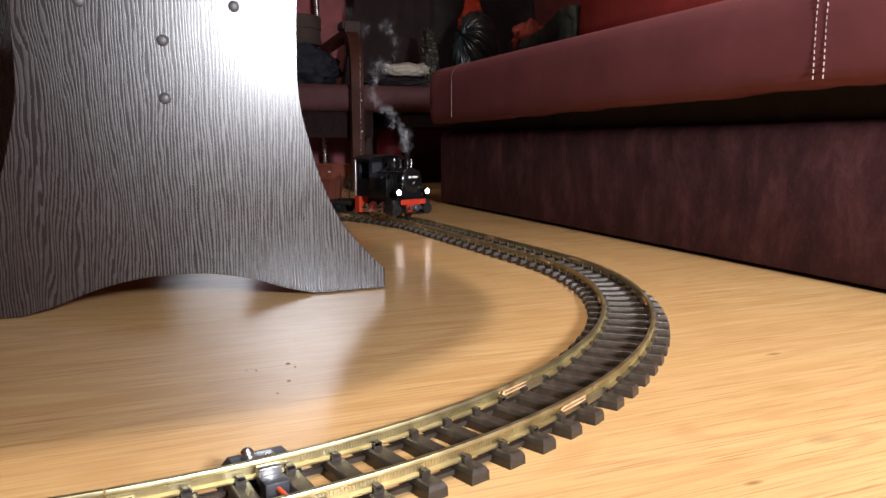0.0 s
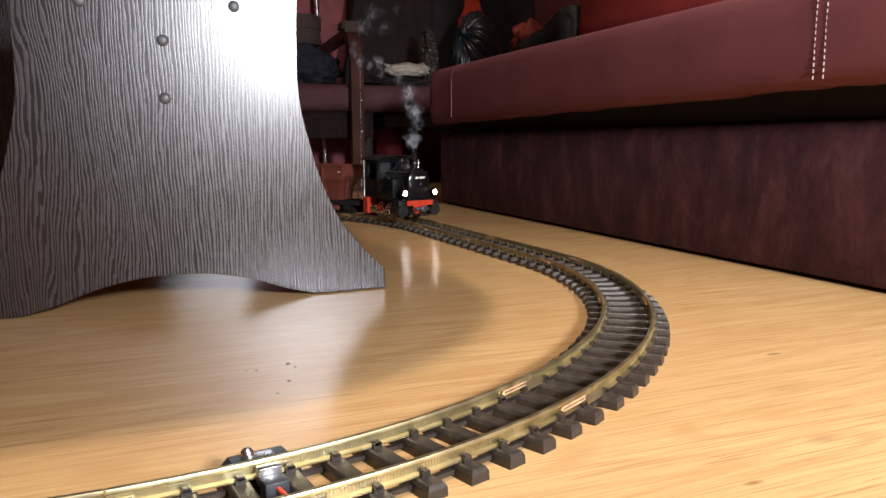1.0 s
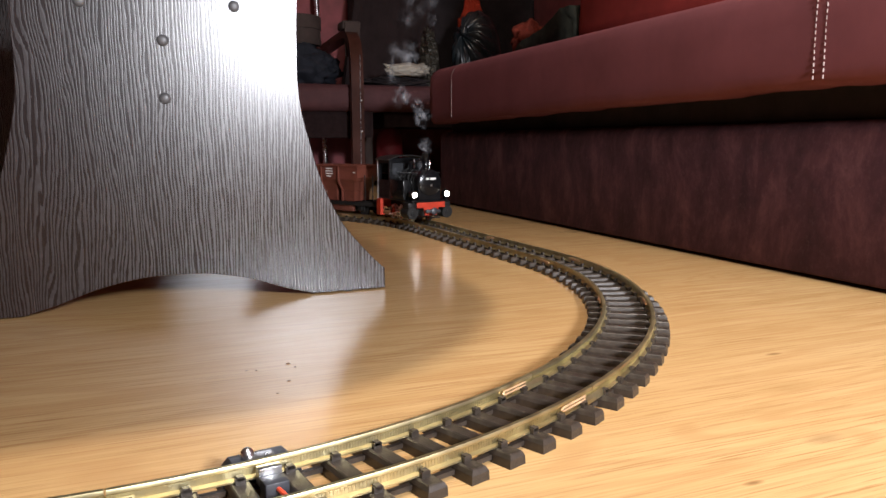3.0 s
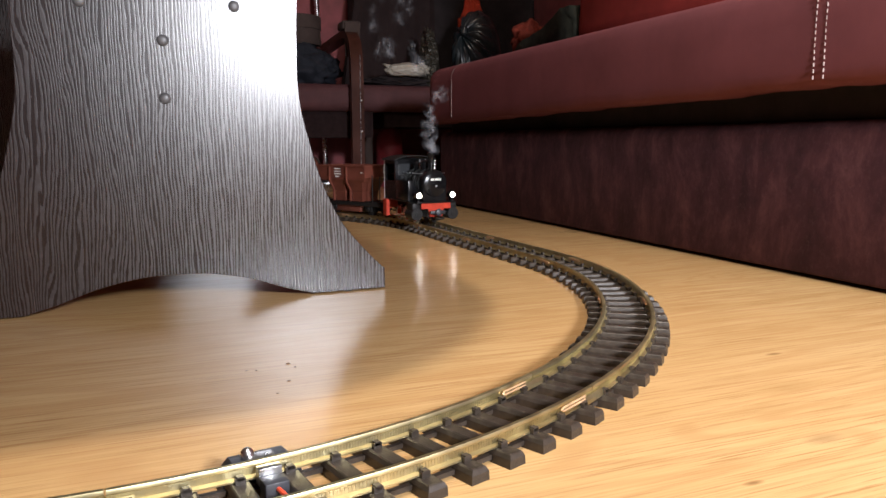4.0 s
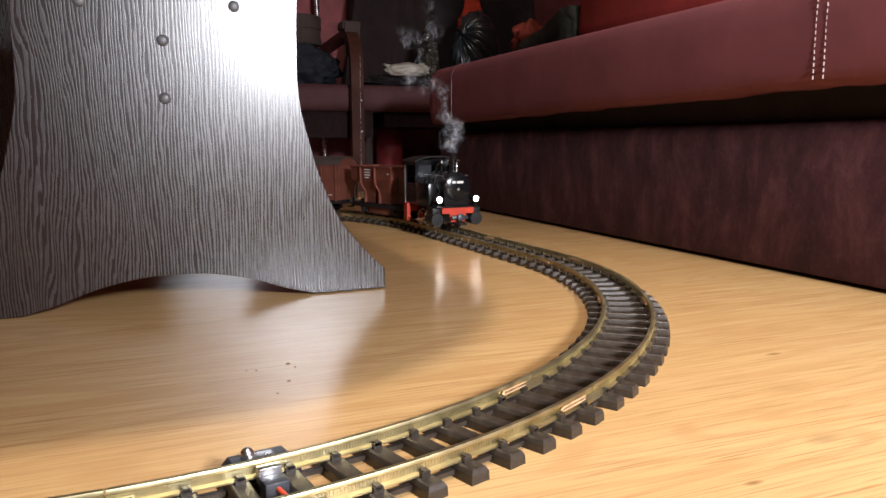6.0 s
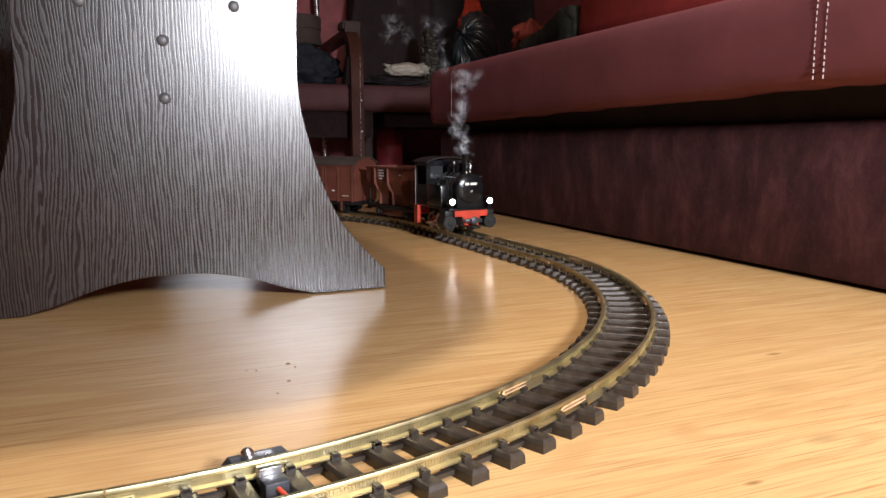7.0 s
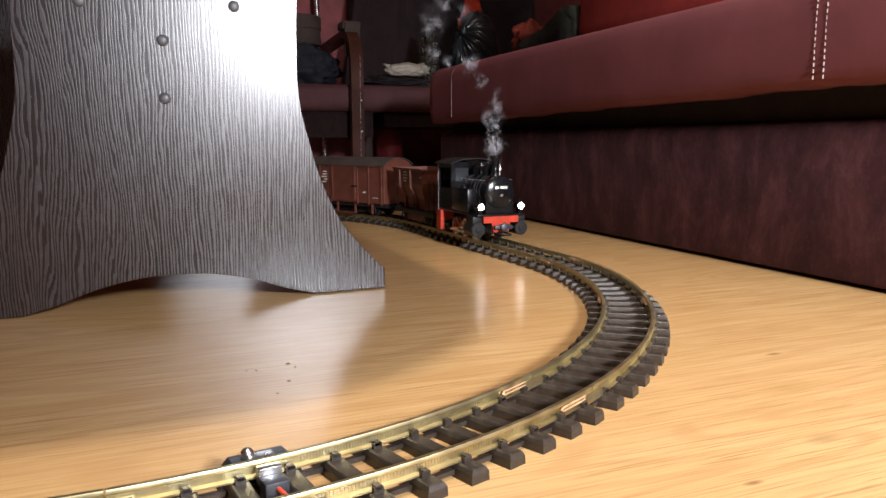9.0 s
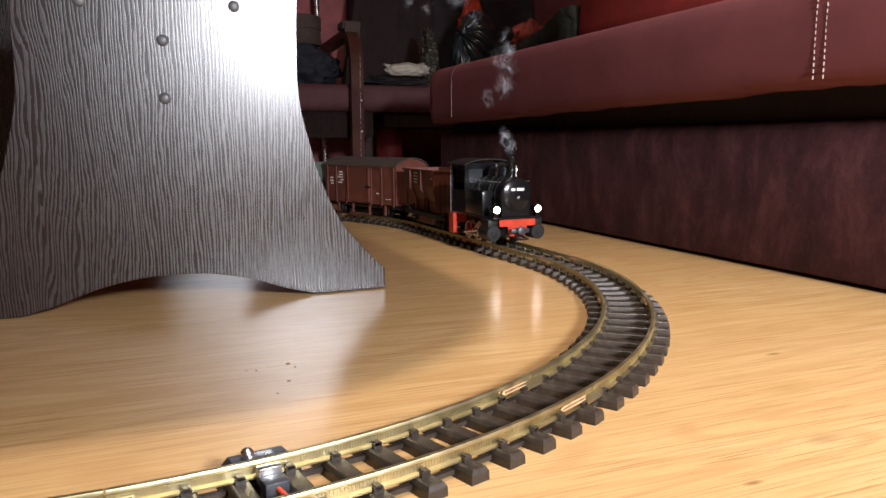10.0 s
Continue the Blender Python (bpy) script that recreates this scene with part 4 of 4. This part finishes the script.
        part("boiler_band", bm, BLACK_MATT, b)
    bm = bmesh.new()
    lathe(bm, [(0.0262, 0.1172), (0.0262, 0.1188), (0.023, 0.1205), (0.013, 0.1222), (0.004, 0.1228)], 36, turn)
    bm2 = bmesh.new()
    prism(bm2, [(-0.0262, 0.0476), (0.0262, 0.0476), (0.0262, 0.080), (-0.0262, 0.080)], 0.031, pose(0.1175, 0, 0, 0, 0, 90), 0.001)
    part("smokebox_saddle", bm2, BLACK, b, smooth=False)
    d = part("smokebox_door", bm, BLACK, b, "domed black smokebox door")
    bm = bmesh.new()
    rod(bm, (0.122, 0, 0.0785), (0.1255, 0, 0.0785), 0.0018, 10)
    tube(bm, [(0.125, -0.003, 0.0770), (0.125, 0.0, 0.0785), (0.125, 0.002, 0.0815)], 0.0005, 6)
    part("door_handle", bm, STEEL, d, "small bright door handle")
    bm = bmesh.new()
    box(bm, 0.1212, 0.1226, -0.0135, 0.0135, 0.0885, 0.0955, 0.0004)
    pl = part("plate", bm, BLACK_MATT, d, "black plate with white bars", smooth=False)
    for a, c2 in ((-0.0115, -0.0045), (-0.0015, 0.0115)):
        bm = bmesh.new()
        box(bm, 0.1226, 0.1230, a, c2, 0.0900, 0.0940)
        part("bar", bm, WHITE, pl, "plain white bar", smooth=False)
    bm = bmesh.new()
    lathe(bm, [(0.0105, 0.1105), (0.0085, 0.1135), (0.0066, 0.1165), (0.0066, 0.138), (0.0078, 0.1395), (0.0082, 0.1445), (0.0070, 0.1455)], 24, pose(0.101, 0, 0))
    part("chimney", bm, BLACK, t)
    bm = bmesh.new()
    lathe(bm, [(0.0040, 0.1205), (0.0042, 0.1225), (0.0032, 0.1255), (0.0026, 0.1290), (0.0012, 0.1305)], 18, pose(0.114, 0.0015, 0))
    rod(bm, (0.114, 0.0015, 0.1120), (0.114, 0.0015, 0.121), 0.0012, 8)
    part("bell", bm, STEEL, t, "polished silver bell in front of the chimney")
    for x, r, h in ((0.074, 0.0105, 0.130), (0.046, 0.0120, 0.128)):
        bm = bmesh.new()
        lathe(bm, [(r * 1.15, 0.1085), (r, 0.1125), (r, h - 0.005), (r * 0.75, h - 0.0015), (r * 0.3, h)], 22, pose(x, 0, 0))
        part("dome", bm, BLACK, t)
    for y in (-0.006, 0.007):
        bm = bmesh.new()
        rod(bm, (0.060, y, 0.112), (0.060, y, 0.132), 0.0016, 10, 0.0012)
        part("whistle", bm, STEEL, t, "small bright whistle")
    for s in (-1, 1):
        bm = bmesh.new()
        tube(bm, [(0.020, s * 0.0265, 0.1035), (0.070, s * 0.0265, 0.1035), (0.112, s * 0.0262, 0.1040)], 0.0008, 6)
        part("boiler_rail", bm, STEEL, b, "thin handrail along the boiler")
        bm = bmesh.new()
        tube(bm, [(0.070, s * 0.012, 0.112), (0.078, s * 0.024, 0.106), (0.082, s * 0.031, 0.092), (0.083, s * 0.033, 0.060)], 0.0012, 6)
        part("pipe", bm, BLACK_MATT, b)
    # cab: sides with window openings, front with two round windows, rear wall, arched roof
    for s in (-1, 1):
        bm = bmesh.new()
        y0, y1 = (s * 0.0440, s * 0.0425) if s < 0 else (s * 0.0425, s * 0.0440)
        box(bm, -0.040, 0.0165, y0, y1, 0.0476, 0.086)
        box(bm, -0.040, -0.034, y0, y1, 0.086, 0.131)
        box(bm, 0.011, 0.0165, y0, y1, 0.086, 0.131)
        box(bm, -0.034, 0.011, y0, y1, 0.122, 0.131)
        part("cab_side", bm, BLACK, t, smooth=False)
        bm = bmesh.new()
        rod(bm, (-0.041, s * 0.0452, 0.044), (-0.041, s * 0.0452, 0.128), 0.0006, 8)
        part("handrail", bm, STEEL, t, "thin bright handrail")
    for x in (0.015, -0.0398):
        bm = bmesh.new()
        box(bm, x, x + 0.0015, -0.0424, 0.0424, 0.0476, 0.098)
        box(bm, x, x + 0.0015, -0.0424, -0.036, 0.098, 0.132)
        box(bm, x, x + 0.0015, 0.036, 0.0424, 0.098, 0.132)
        box(bm, x, x + 0.0015, -0.010, 0.010, 0.098, 0.134)
        box(bm, x, x + 0.0015, -0.036, 0.036, 0.122, 0.1325)
        cw = part("cab_wall", bm, BLACK, t, smooth=False)
        for s in (-1, 1):
            bm = bmesh.new()
            box(bm, x + 0.0004, x + 0.0010, min(s * 0.0102, s * 0.0358), max(s * 0.0102, s * 0.0358), 0.0982, 0.1218)
            part("pane", bm, GLASS_DARK, cw, "dark cab window pane", smooth=False)
    bm = bmesh.new()
    sec = [(0.049 * math.sin(radians(a)) / math.sin(radians(60)), 0.1300 + 0.0095 * (math.cos(radians(a)) - 0.5) / 0.5) for a in range(-60, 61, 10)]
    sec += [(y, z - 0.0016) for y, z in reversed(sec)]
    sweep(bm, [(-0.050, 0, 0, 0), (0.026, 0, 0, 0)], sec)
    part("roof", bm, BLACK_MATT, t, "arched black cab roof")
    return t


def underframe(t, hl, axles, step_side=True):
    bm = bmesh.new()
    for y in (-0.036, 0.036):
        box(bm, -hl, hl, y - 0.002, y + 0.002, 0.021, 0.0298, 0.0005)
    box(bm, -hl, -hl + 0.004, -0.036, 0.036, 0.020, 0.0298)
    box(bm, hl - 0.004, hl, -0.036, 0.036, 0.020, 0.0298)
    box(bm, -hl + 0.004, hl - 0.004, -0.006, 0.006, 0.021, 0.029)
    part("underframe", bm, BLACK_MATT, t, "black wagon underframe")
    bm = bmesh.new()
    box(bm, -hl * 0.42, hl * 0.42, -0.016, 0.016, 0.003, 0.0205, 0.003)
    for k in (-1, 1):
        rod(bm, (k * hl * 0.40, 0, 0.010), (k * hl * 0.86, 0, 0.012), 0.0035, 8)
    part("brake_gear", bm, BLACK_MATT, t, "black brake gear under the frame")
    for x in axles:
        for s in (-1, 1):
            bm = bmesh.new()
            box(bm, x - 0.011, x + 0.011, s * 0.0325 - 0.002, s * 0.0325 + 0.002, 0.008, 0.0215, 0.002)
            box(bm, x - 0.005, x + 0.005, s * 0.0355 - 0.003, s * 0.0355 + 0.003, 0.010, 0.019, 0.001)
            part("axle_box", bm, BLACK_MATT, t)
    add_wheels(t, 0.0150, axles, *WAGON_WHEEL)
    for s in (-1, 1):
        bm = bmesh.new()
        rod(bm, (s * hl, 0, 0.0255), (s * (hl + 0.010), 0, 0.0255), 0.004, 12)
        lathe(bm, [(0.007, 0), (0.009, 0.001), (0.008, 0.003), (0.003, 0.004)], 16, pose(s * (hl + 0.0095), 0, 0.0255, 0, 90 * s))
        box(bm, min(s * hl, s * (hl + 0.016)), max(s * hl, s * (hl + 0.016)), -0.004, 0.004, 0.012, 0.0150, 0.001)
        part("coupler", bm, BLACK_MATT, t)


def hopper():
    t = thing("hopper_wagon", "red-brown model hopper wagon with ribbed sides", "hopper wagon")
    underframe(t, 0.106, (-0.060, 0.060))
    # the hopper: upright upper sides, then inward slopes; an open shell with a floor of ballast colour
    bm = bmesh.new()
    x0, x1 = -0.104, 0.056
    lev = [(x0, x1, 0.0400, 0.1130), (x0, x1, 0.0398, 0.086), (x0 + 0.006, x1 - 0.004, 0.0392, 0.081), (x0 + 0.016, x1 - 0.006, 0.037, 0.077)]
    inner = [(x0 + 0.017, x1 - 0.007, 0.0350, 0.0785), (x0 + 0.0075, x1 - 0.0055, 0.0375, 0.0822), (x0 + 0.0015, x1 - 0.0015, 0.0383, 0.087), (x0 + 0.0015, x1 - 0.0015, 0.0385, 0.1130)]
    rings = [[bm.verts.new(p) for p in ((a, -w, z), (b, -w, z), (b, w, z), (a, w, z))] for a, b, w, z in lev + inner]
    order = rings[3::-1] + rings[7:3:-1]
    for a, c in zip(order, order[1:]):
        for k in range(4):
            bm.faces.new((a[k], a[(k + 1) % 4], c[(k + 1) % 4], c[k]))
    bm.faces.new(order[0])
    bm.faces.new(order[-1])
    body = part("hopper", bm, WAGON_RED, t, smooth=False)
    bm = bmesh.new()
    for y in (-0.0412, 0.0412):
        box(bm, x0 - 0.001, x1 + 0.001, y - 0.0018, y + 0.0018, 0.1105, 0.1145, 0.0005)
    for x in (x0 - 0.001, x1 + 0.001):
        box(bm, x - 0.0016, x + 0.0016, -0.041, 0.041, 0.1106, 0.1144)
    part("rim", bm, WAGON_RED, body, smooth=False)
    # two funnels that lead down to the frame
    for x in (-0.062, -0.004):
        bm = bmesh.new()
        lev = [(x - 0.007, x + 0.047, 0.0365, 0.0775), (x + 0.004, x + 0.037, 0.0265, 0.053), (x + 0.004, x + 0.035, 0.0250, 0.0300)]
        rings = [[bm.verts.new(p) for p in ((a, -w, z), (b, -w, z), (b, w, z), (a, w, z))] for a, b, w, z in lev]
        for a, c in zip(rings, rings[1:]):
            for k in range(4):
                bm.faces.new((a[k], a[(k + 1) % 4], c[(k + 1) % 4], c[k]))
        bm.faces.new(rings[0])
        bm.faces.new(rings[-1])
        part("funnel", bm, WAGON_RED, body, smooth=False)
    for s in (-1, 1):
        for x in (-0.062, -0.004):
            bm = bmesh.new()
            q = [(s * 0.0440, 0.1105), (s * 0.0385, 0.1105), (s * 0.0375, 0.0740), (s * 0.0255, 0.0540), (s * 0.0245, 0.0300), (s * 0.0310, 0.0300), (s * 0.0310, 0.0560), (s * 0.0440, 0.0760)]
            a = [bm.verts.new((x - 0.0016, y, z)) for y, z in q]
            b = [bm.verts.new((x + 0.0016, y, z)) for y, z in q]
            bm.faces.new(a), bm.faces.new(b)
            for k in range(8):
                bm.faces.new((a[k], a[(k + 1) % 8], b[(k + 1) % 8], b[k]))
            part("rib", bm, WAGON_RED, body, smooth=False)
        bars(body, WHITE, -0.050, -0.024, s * 0.0403, 0.083, 0.107, 4, 5, s)
        bars(body, WHITE, 0.042, 0.050, s * 0.0403, 0.093, 0.099, 1, 6, s)
        bm = bmesh.new()
        box(bm, -0.055, 0.030, min(s * 0.020, s * 0.030), max(s * 0.020, s * 0.030), 0.006, 0.0205, 0.002)
        part("discharge_chute", bm, WAGON_BROWN, t)
    # end platform with uprights
    for x in (0.074, 0.098, -0.098):
        for s in (-1, 1):
            bm = bmesh.new()
            rod(bm, (x, s * 0.034, 0.029), (x, s * 0.034, 0.092 if x > 0 else 0.07), 0.0011, 8)
            part("upright", bm, BLACK_MATT, t, "thin grey upright")
    bm = bmesh.new()
    box(bm, 0.070, 0.1, -0.036, 0.036, 0.0299, 0.0315)
    part("platform", bm, BLACK_MATT, t)
    bm = bmesh.new()
    box(bm, -0.1, -0.083, -0.036, 0.036, 0.0299, 0.0315)
    part("platform", bm, BLACK_MATT, t)
    return t


def van():
    t = thing("box_van", "red-brown model box van with sliding door and grey roof", "goods van")
    hl, hw = 0.128, 0.0455
    underframe(t, hl, (-0.078, 0.078))
    bm = bmesh.new()
    box(bm, -hl, hl, -hw, hw, 0.0299, 0.1165, 0.0006)
    # gable ends follow the roof
    for x in (-hl, hl - 0.002):
        g = [(0.0455 * math.sin(radians(a)) / math.sin(radians(50)), 0.1160 + 0.0150 * (math.cos(radians(a)) - math.cos(radians(50))) / (1 - math.cos(radians(50)))) for a in range(-50, 51, 10)]
        sweep(bm, [(x, 0, 0, 0), (x + 0.002, 0, 0, 0)], g)
    body = part("body", bm, WAGON_BROWN, t, "planked red-brown body", smooth=False)
    for s in (-1, 1):
        for x in (-0.118, -0.084, -0.046, 0.044, 0.080, 0.120):
            bm = bmesh.new()
            box(bm, x - 0.0022, x + 0.0022, min(s * hw, s * (hw + 0.0022)), max(s * hw, s * (hw + 0.0022)), 0.0275, 0.1150, 0.0004)
            part("post", bm, WAGON_BROWN, body, smooth=False)
        for k in range(7):
            z = 0.040 + 0.0108 * k
            for a, b in ((-0.116, -0.0485), (0.0465, 0.118)):
                bm = bmesh.new()
                box(bm, a, b, min(s * hw, s * (hw + 0.0005)), max(s * hw, s * (hw + 0.0005)), z, z + 0.0100)
                part("plank", bm, WAGON_BROWN, body, smooth=False)
        bm = bmesh.new()
        box(bm, -0.042, 0.040, min(s * hw, s * (hw + 0.003)), max(s * hw, s * (hw + 0.003)), 0.033, 0.1120, 0.0006)
        box(bm, -0.040, -0.036, min(s * (hw + 0.003), s * (hw + 0.0042)), max(s * (hw + 0.003), s * (hw + 0.0042)), 0.034, 0.111)
        box(bm, 0.034, 0.038, min(s * (hw + 0.003), s * (hw + 0.0042)), max(s * (hw + 0.003), s * (hw + 0.0042)), 0.034, 0.111)
        dr = part("door", bm, WAGON_BROWN, body, "sliding door with frame", smooth=False)
        bm = bmesh.new()
        box(bm, 0.030, 0.046, min(s * (hw + 0.004), s * (hw + 0.006)), max(s * (hw + 0.004), s * (hw + 0.006)), 0.066, 0.070)
        part("latch", bm, BLACK_MATT, dr)
        bm = bmesh.new()
        box(bm, -0.052, 0.125, min(s * hw, s * (hw + 0.004)), max(s * hw, s * (hw + 0.004)), 0.1122, 0.1145)
        part("door_rail", bm, WAGON_BROWN, body, smooth=False)
        bars(body, WHITE, -0.078, -0.056, s * (hw + 0.0005), 0.070, 0.100, 5, 3, s)
        bars(body, WHITE, -0.108, -0.092, s * (hw + 0.0005), 0.066, 0.086, 3, 4, s)
        bars(body, WHITE, 0.058, 0.070, s * (hw + 0.0005), 0.048, 0.056, 1, 8, s)
        bars(body, WHITE, 0.090, 0.114, s * (hw + 0.0005), 0.040, 0.0435, 1, 9, s)
        for x in (-0.03, 0.03, 0.085, -0.085):
            bm = bmesh.new()
            box(bm, x - 0.002, x + 0.002, min(s * 0.038, s * 0.042), max(s * 0.038, s * 0.042), 0.006, 0.0298)
            part("step_hanger", bm, WAGON_BROWN, t, smooth=False)
        bm = bmesh.new()
        box(bm, -0.034, 0.034, min(s * 0.038, s * 0.047), max(s * 0.038, s * 0.047), 0.005, 0.0075)
        part("step_board", bm, WAGON_BROWN, t, smooth=False)
    bm = bmesh.new()
    sec = [(0.0495 * math.sin(radians(a)) / math.sin(radians(52)), 0.1155 + 0.0180 * (math.cos(radians(a)) - math.cos(radians(52))) / (1 - math.cos(radians(52)))) for a in range(-52, 53, 8)]
    sec += [(y, z - 0.0018) for y, z in reversed(sec)]
    sweep(bm, [(-hl - 0.004, 0, 0, 0), (hl + 0.004, 0, 0, 0)], sec)
    part("roof", bm, ROOF_GREY, t, "arched grey-brown roof")
    return t


def gondola():
    t = thing("open_wagon", "grey-green model open wagon", "open wagon")
    hl = 0.115
    underframe(t, hl, (-0.070, 0.070))
    bm = bmesh.new()
    box(bm, -hl, hl, -0.044, 0.044, 0.0299, 0.034)
    part("floor_board", bm, ROOF_GREY, t, smooth=False)
    for y in (-0.044, 0.042):
        bm = bmesh.new()
        box(bm, -hl, hl, y, y + 0.002, 0.034, 0.118)
        part("side", bm, WAGON_GREEN, t, "grey-green side wall", smooth=False)
        for x in (-0.110, -0.06, -0.02, 0.02, 0.06, 0.110):
            bm = bmesh.new()
            box(bm, x - 0.002, x + 0.002, (y - 0.002) if y < 0 else y + 0.002, y if y < 0 else y + 0.004, 0.030, 0.118)
            part("post", bm, WAGON_GREEN, t, smooth=False)
    for x in (-hl, hl - 0.002):
        bm = bmesh.new()
        box(bm, x, x + 0.002, -0.042, 0.042, 0.034, 0.118)
        part("end", bm, WAGON_GREEN, t, "grey-green end wall", smooth=False)
    return t


LOCO, HOPPER, VAN, GONDOLA = locomotive(), hopper(), van(), gondola()

# ---- smoke: thin curled sheets that leave the chimney one after another ----


def wisp_mesh(seed, w, h):
    bm = bmesh.new()
    uv = bm.loops.layers.uv.new("UVMap")
    nu, nv = 10, 14
    for sheet in range(2):
        turn = Matrix.Rotation(sheet * 1.3 + 0.4 * math.sin(seed * 5), 3, "Z")
        grid = []
        for j in range(nv + 1):
            row = []
            for i in range(nu + 1):
                u, v = i / nu, j / nv
                p = Vector(((u - 0.5) * w * (0.55 + 0.6 * v), 0, (v - 0.5) * h))
                k = Vector((u * 2.2 + seed * 3.1, v * 2.8, sheet * 5.0 + seed))
                p += Vector((noise.noise(k) * 0.3, noise.noise(k + Vector((9, 0, 0))) * 0.4, noise.noise(k + Vector((0, 9, 0))) * 0.15)) * w
                row.append((bm.verts.new(turn @ p), u, v))
            grid.append(row)
        for j in range(nv):
            for i in range(nu):
                q = (grid[j][i], grid[j][i + 1], grid[j + 1][i + 1], grid[j + 1][i])
                f = bm.faces.new([a[0] for a in q])
                f.smooth = True
                for loop, a in zip(f.loops, q):
                    loop[uv].uv = (a[1], a[2])
    data = bpy.data.meshes.new("smoke_wisp")
    bm.to_mesh(data)
    bm.free()
    data.materials.append(SMOKE)
    return data


WISPS = []
rnd = random.Random(5)
for k in range(92):
    born = -3.3 + k * 0.1455
    if 2.35 < born < 2.8 or 8.95 < born < 9.62:
        continue
    for twin in range(3 if born > 9.6 else 1):
        size = 0.028 if born > 9.6 else rnd.uniform(0.028, 0.050)
        ob = new("smoke_wisp", wisp_mesh(k * 1.37 + 0.4 + twin, size, size * rnd.uniform(0.9, 1.1)))
        tagged(ob, "thin grey wisp of smoke rising from the chimney", "smoke", "smoke plume")
        WISPS.append((ob, born + rnd.uniform(-0.05, 0.05), k))

# ---- what moves ----
RUN = [(0.0, -0.6730), (0.5, -0.6555), (1.0, -0.6405), (1.5, -0.6260), (2.0, -0.6120), (2.5, -0.5985), (4.0, -0.5565), (4.5, -0.5325), (5.0, -0.5040), (5.5, -0.4745),
       (7.0, -0.3870), (7.5, -0.3580), (8.0, -0.3285), (8.5, -0.2995), (9.0, -0.2705), (9.5, -0.2420), (10.0, -0.2140)]


def run(t):
    """How far the train has come at t seconds."""
    if t <= 0:
        return RUN[0][1] + t * 0.033
    for k in range(len(RUN) - 1):
        (ta, a), (tb, b) = RUN[k], RUN[k + 1]
        if t <= tb:
            va = (b - RUN[k - 1][1]) / (tb - RUN[k - 1][0]) if k else (b - a) / (tb - ta)
            vb = (RUN[k + 2][1] - a) / (RUN[k + 2][0] - ta) if k + 2 < len(RUN) else (b - a) / (tb - ta)
            h, u = tb - ta, (t - ta) / (tb - ta)
            return (2 * u ** 3 - 3 * u * u + 1) * a + (u ** 3 - 2 * u * u + u) * h * va + (3 * u * u - 2 * u ** 3) * b + (u ** 3 - u * u) * h * vb
    return RUN[-1][1]


def on_rails(s, base, ahead=0.0):
    """A vehicle at s whose wheelbase is centred ahead of its origin."""
    a, b = along(s + ahead + base / 2), along(s + ahead - base / 2)
    turn = math.degrees(math.atan2(a[1] - b[1], a[0] - b[0]))
    return pose((a[0] + b[0]) / 2, (a[1] + b[1]) / 2, RAIL_TOP, 0, 0, turn) @ pose(-ahead, 0, 0)


def motions():
    times = [k * 0.25 for k in range(41)]
    for ob, behind, base, ahead in ((LOCO, 0.0, 0.09, 0.05), (HOPPER, -0.189, 0.12, 0.0), (VAN, -0.480, 0.156, 0.0), (GONDOLA, -0.764, 0.14, 0.0)):
        walk(ob, [(t, on_rails(run(t) + behind, base, ahead)) for t in times])
    for w, x, y, r in WHEELS:
        walk(w, [(t, pose(x, y, r) @ pose(0, 0, 0, 0, math.degrees((run(t) - run(0)) / r))) for t in times])
    fine = [k * 0.2 for k in range(51)]
    for ob, born, k in WISPS:
        rows = []
        for t in fine:
            age = t - born
            m0 = on_rails(run(min(t, max(born, -3.4))), 0.09, 0.05)
            if age <= 0:
                p = m0 @ Vector((0.075, 0, 0.0835))
                spin = 0
            else:
                up = 0.0835 + min(age / 0.15, 1) * 0.070 + 0.100 * max(0, age - 0.15)
                p = m0 @ Vector((0.101 if age > 0.1 else 0.09, 0, up))
                d = max(0, age - 0.25)
                # the air is dragged along with the train for a while
                p += 0.55 * ((on_rails(run(max(0, min(t, born + 1.7))), 0.09, 0.05) @ Vector((0.101, 0, up))) - (on_rails(run(max(0, born)), 0.09, 0.05) @ Vector((0.101, 0, up))))
                p += Vector((-0.013 * d + 0.005 * math.sin(born * 2.6) * min(1, d), 0.006 * d, 0)) + Vector((0.006 * math.sin(k * 4.1) * min(d, 1), 0, 0))
                p += Vector((math.sin(k * 12.9), math.cos(k * 7.7), 0.5 * math.sin(k * 5.3))) * (0.023 * d + 0.004 * min(1, 4 * d))
                spin = 28 * d * (1 if k % 2 else -1)
            rows.append((t, Matrix.Translation(p) @ pose(0, 0, 0, 0.15 * spin, 0.1 * spin, spin)))
        walk(ob, rows)


motions()
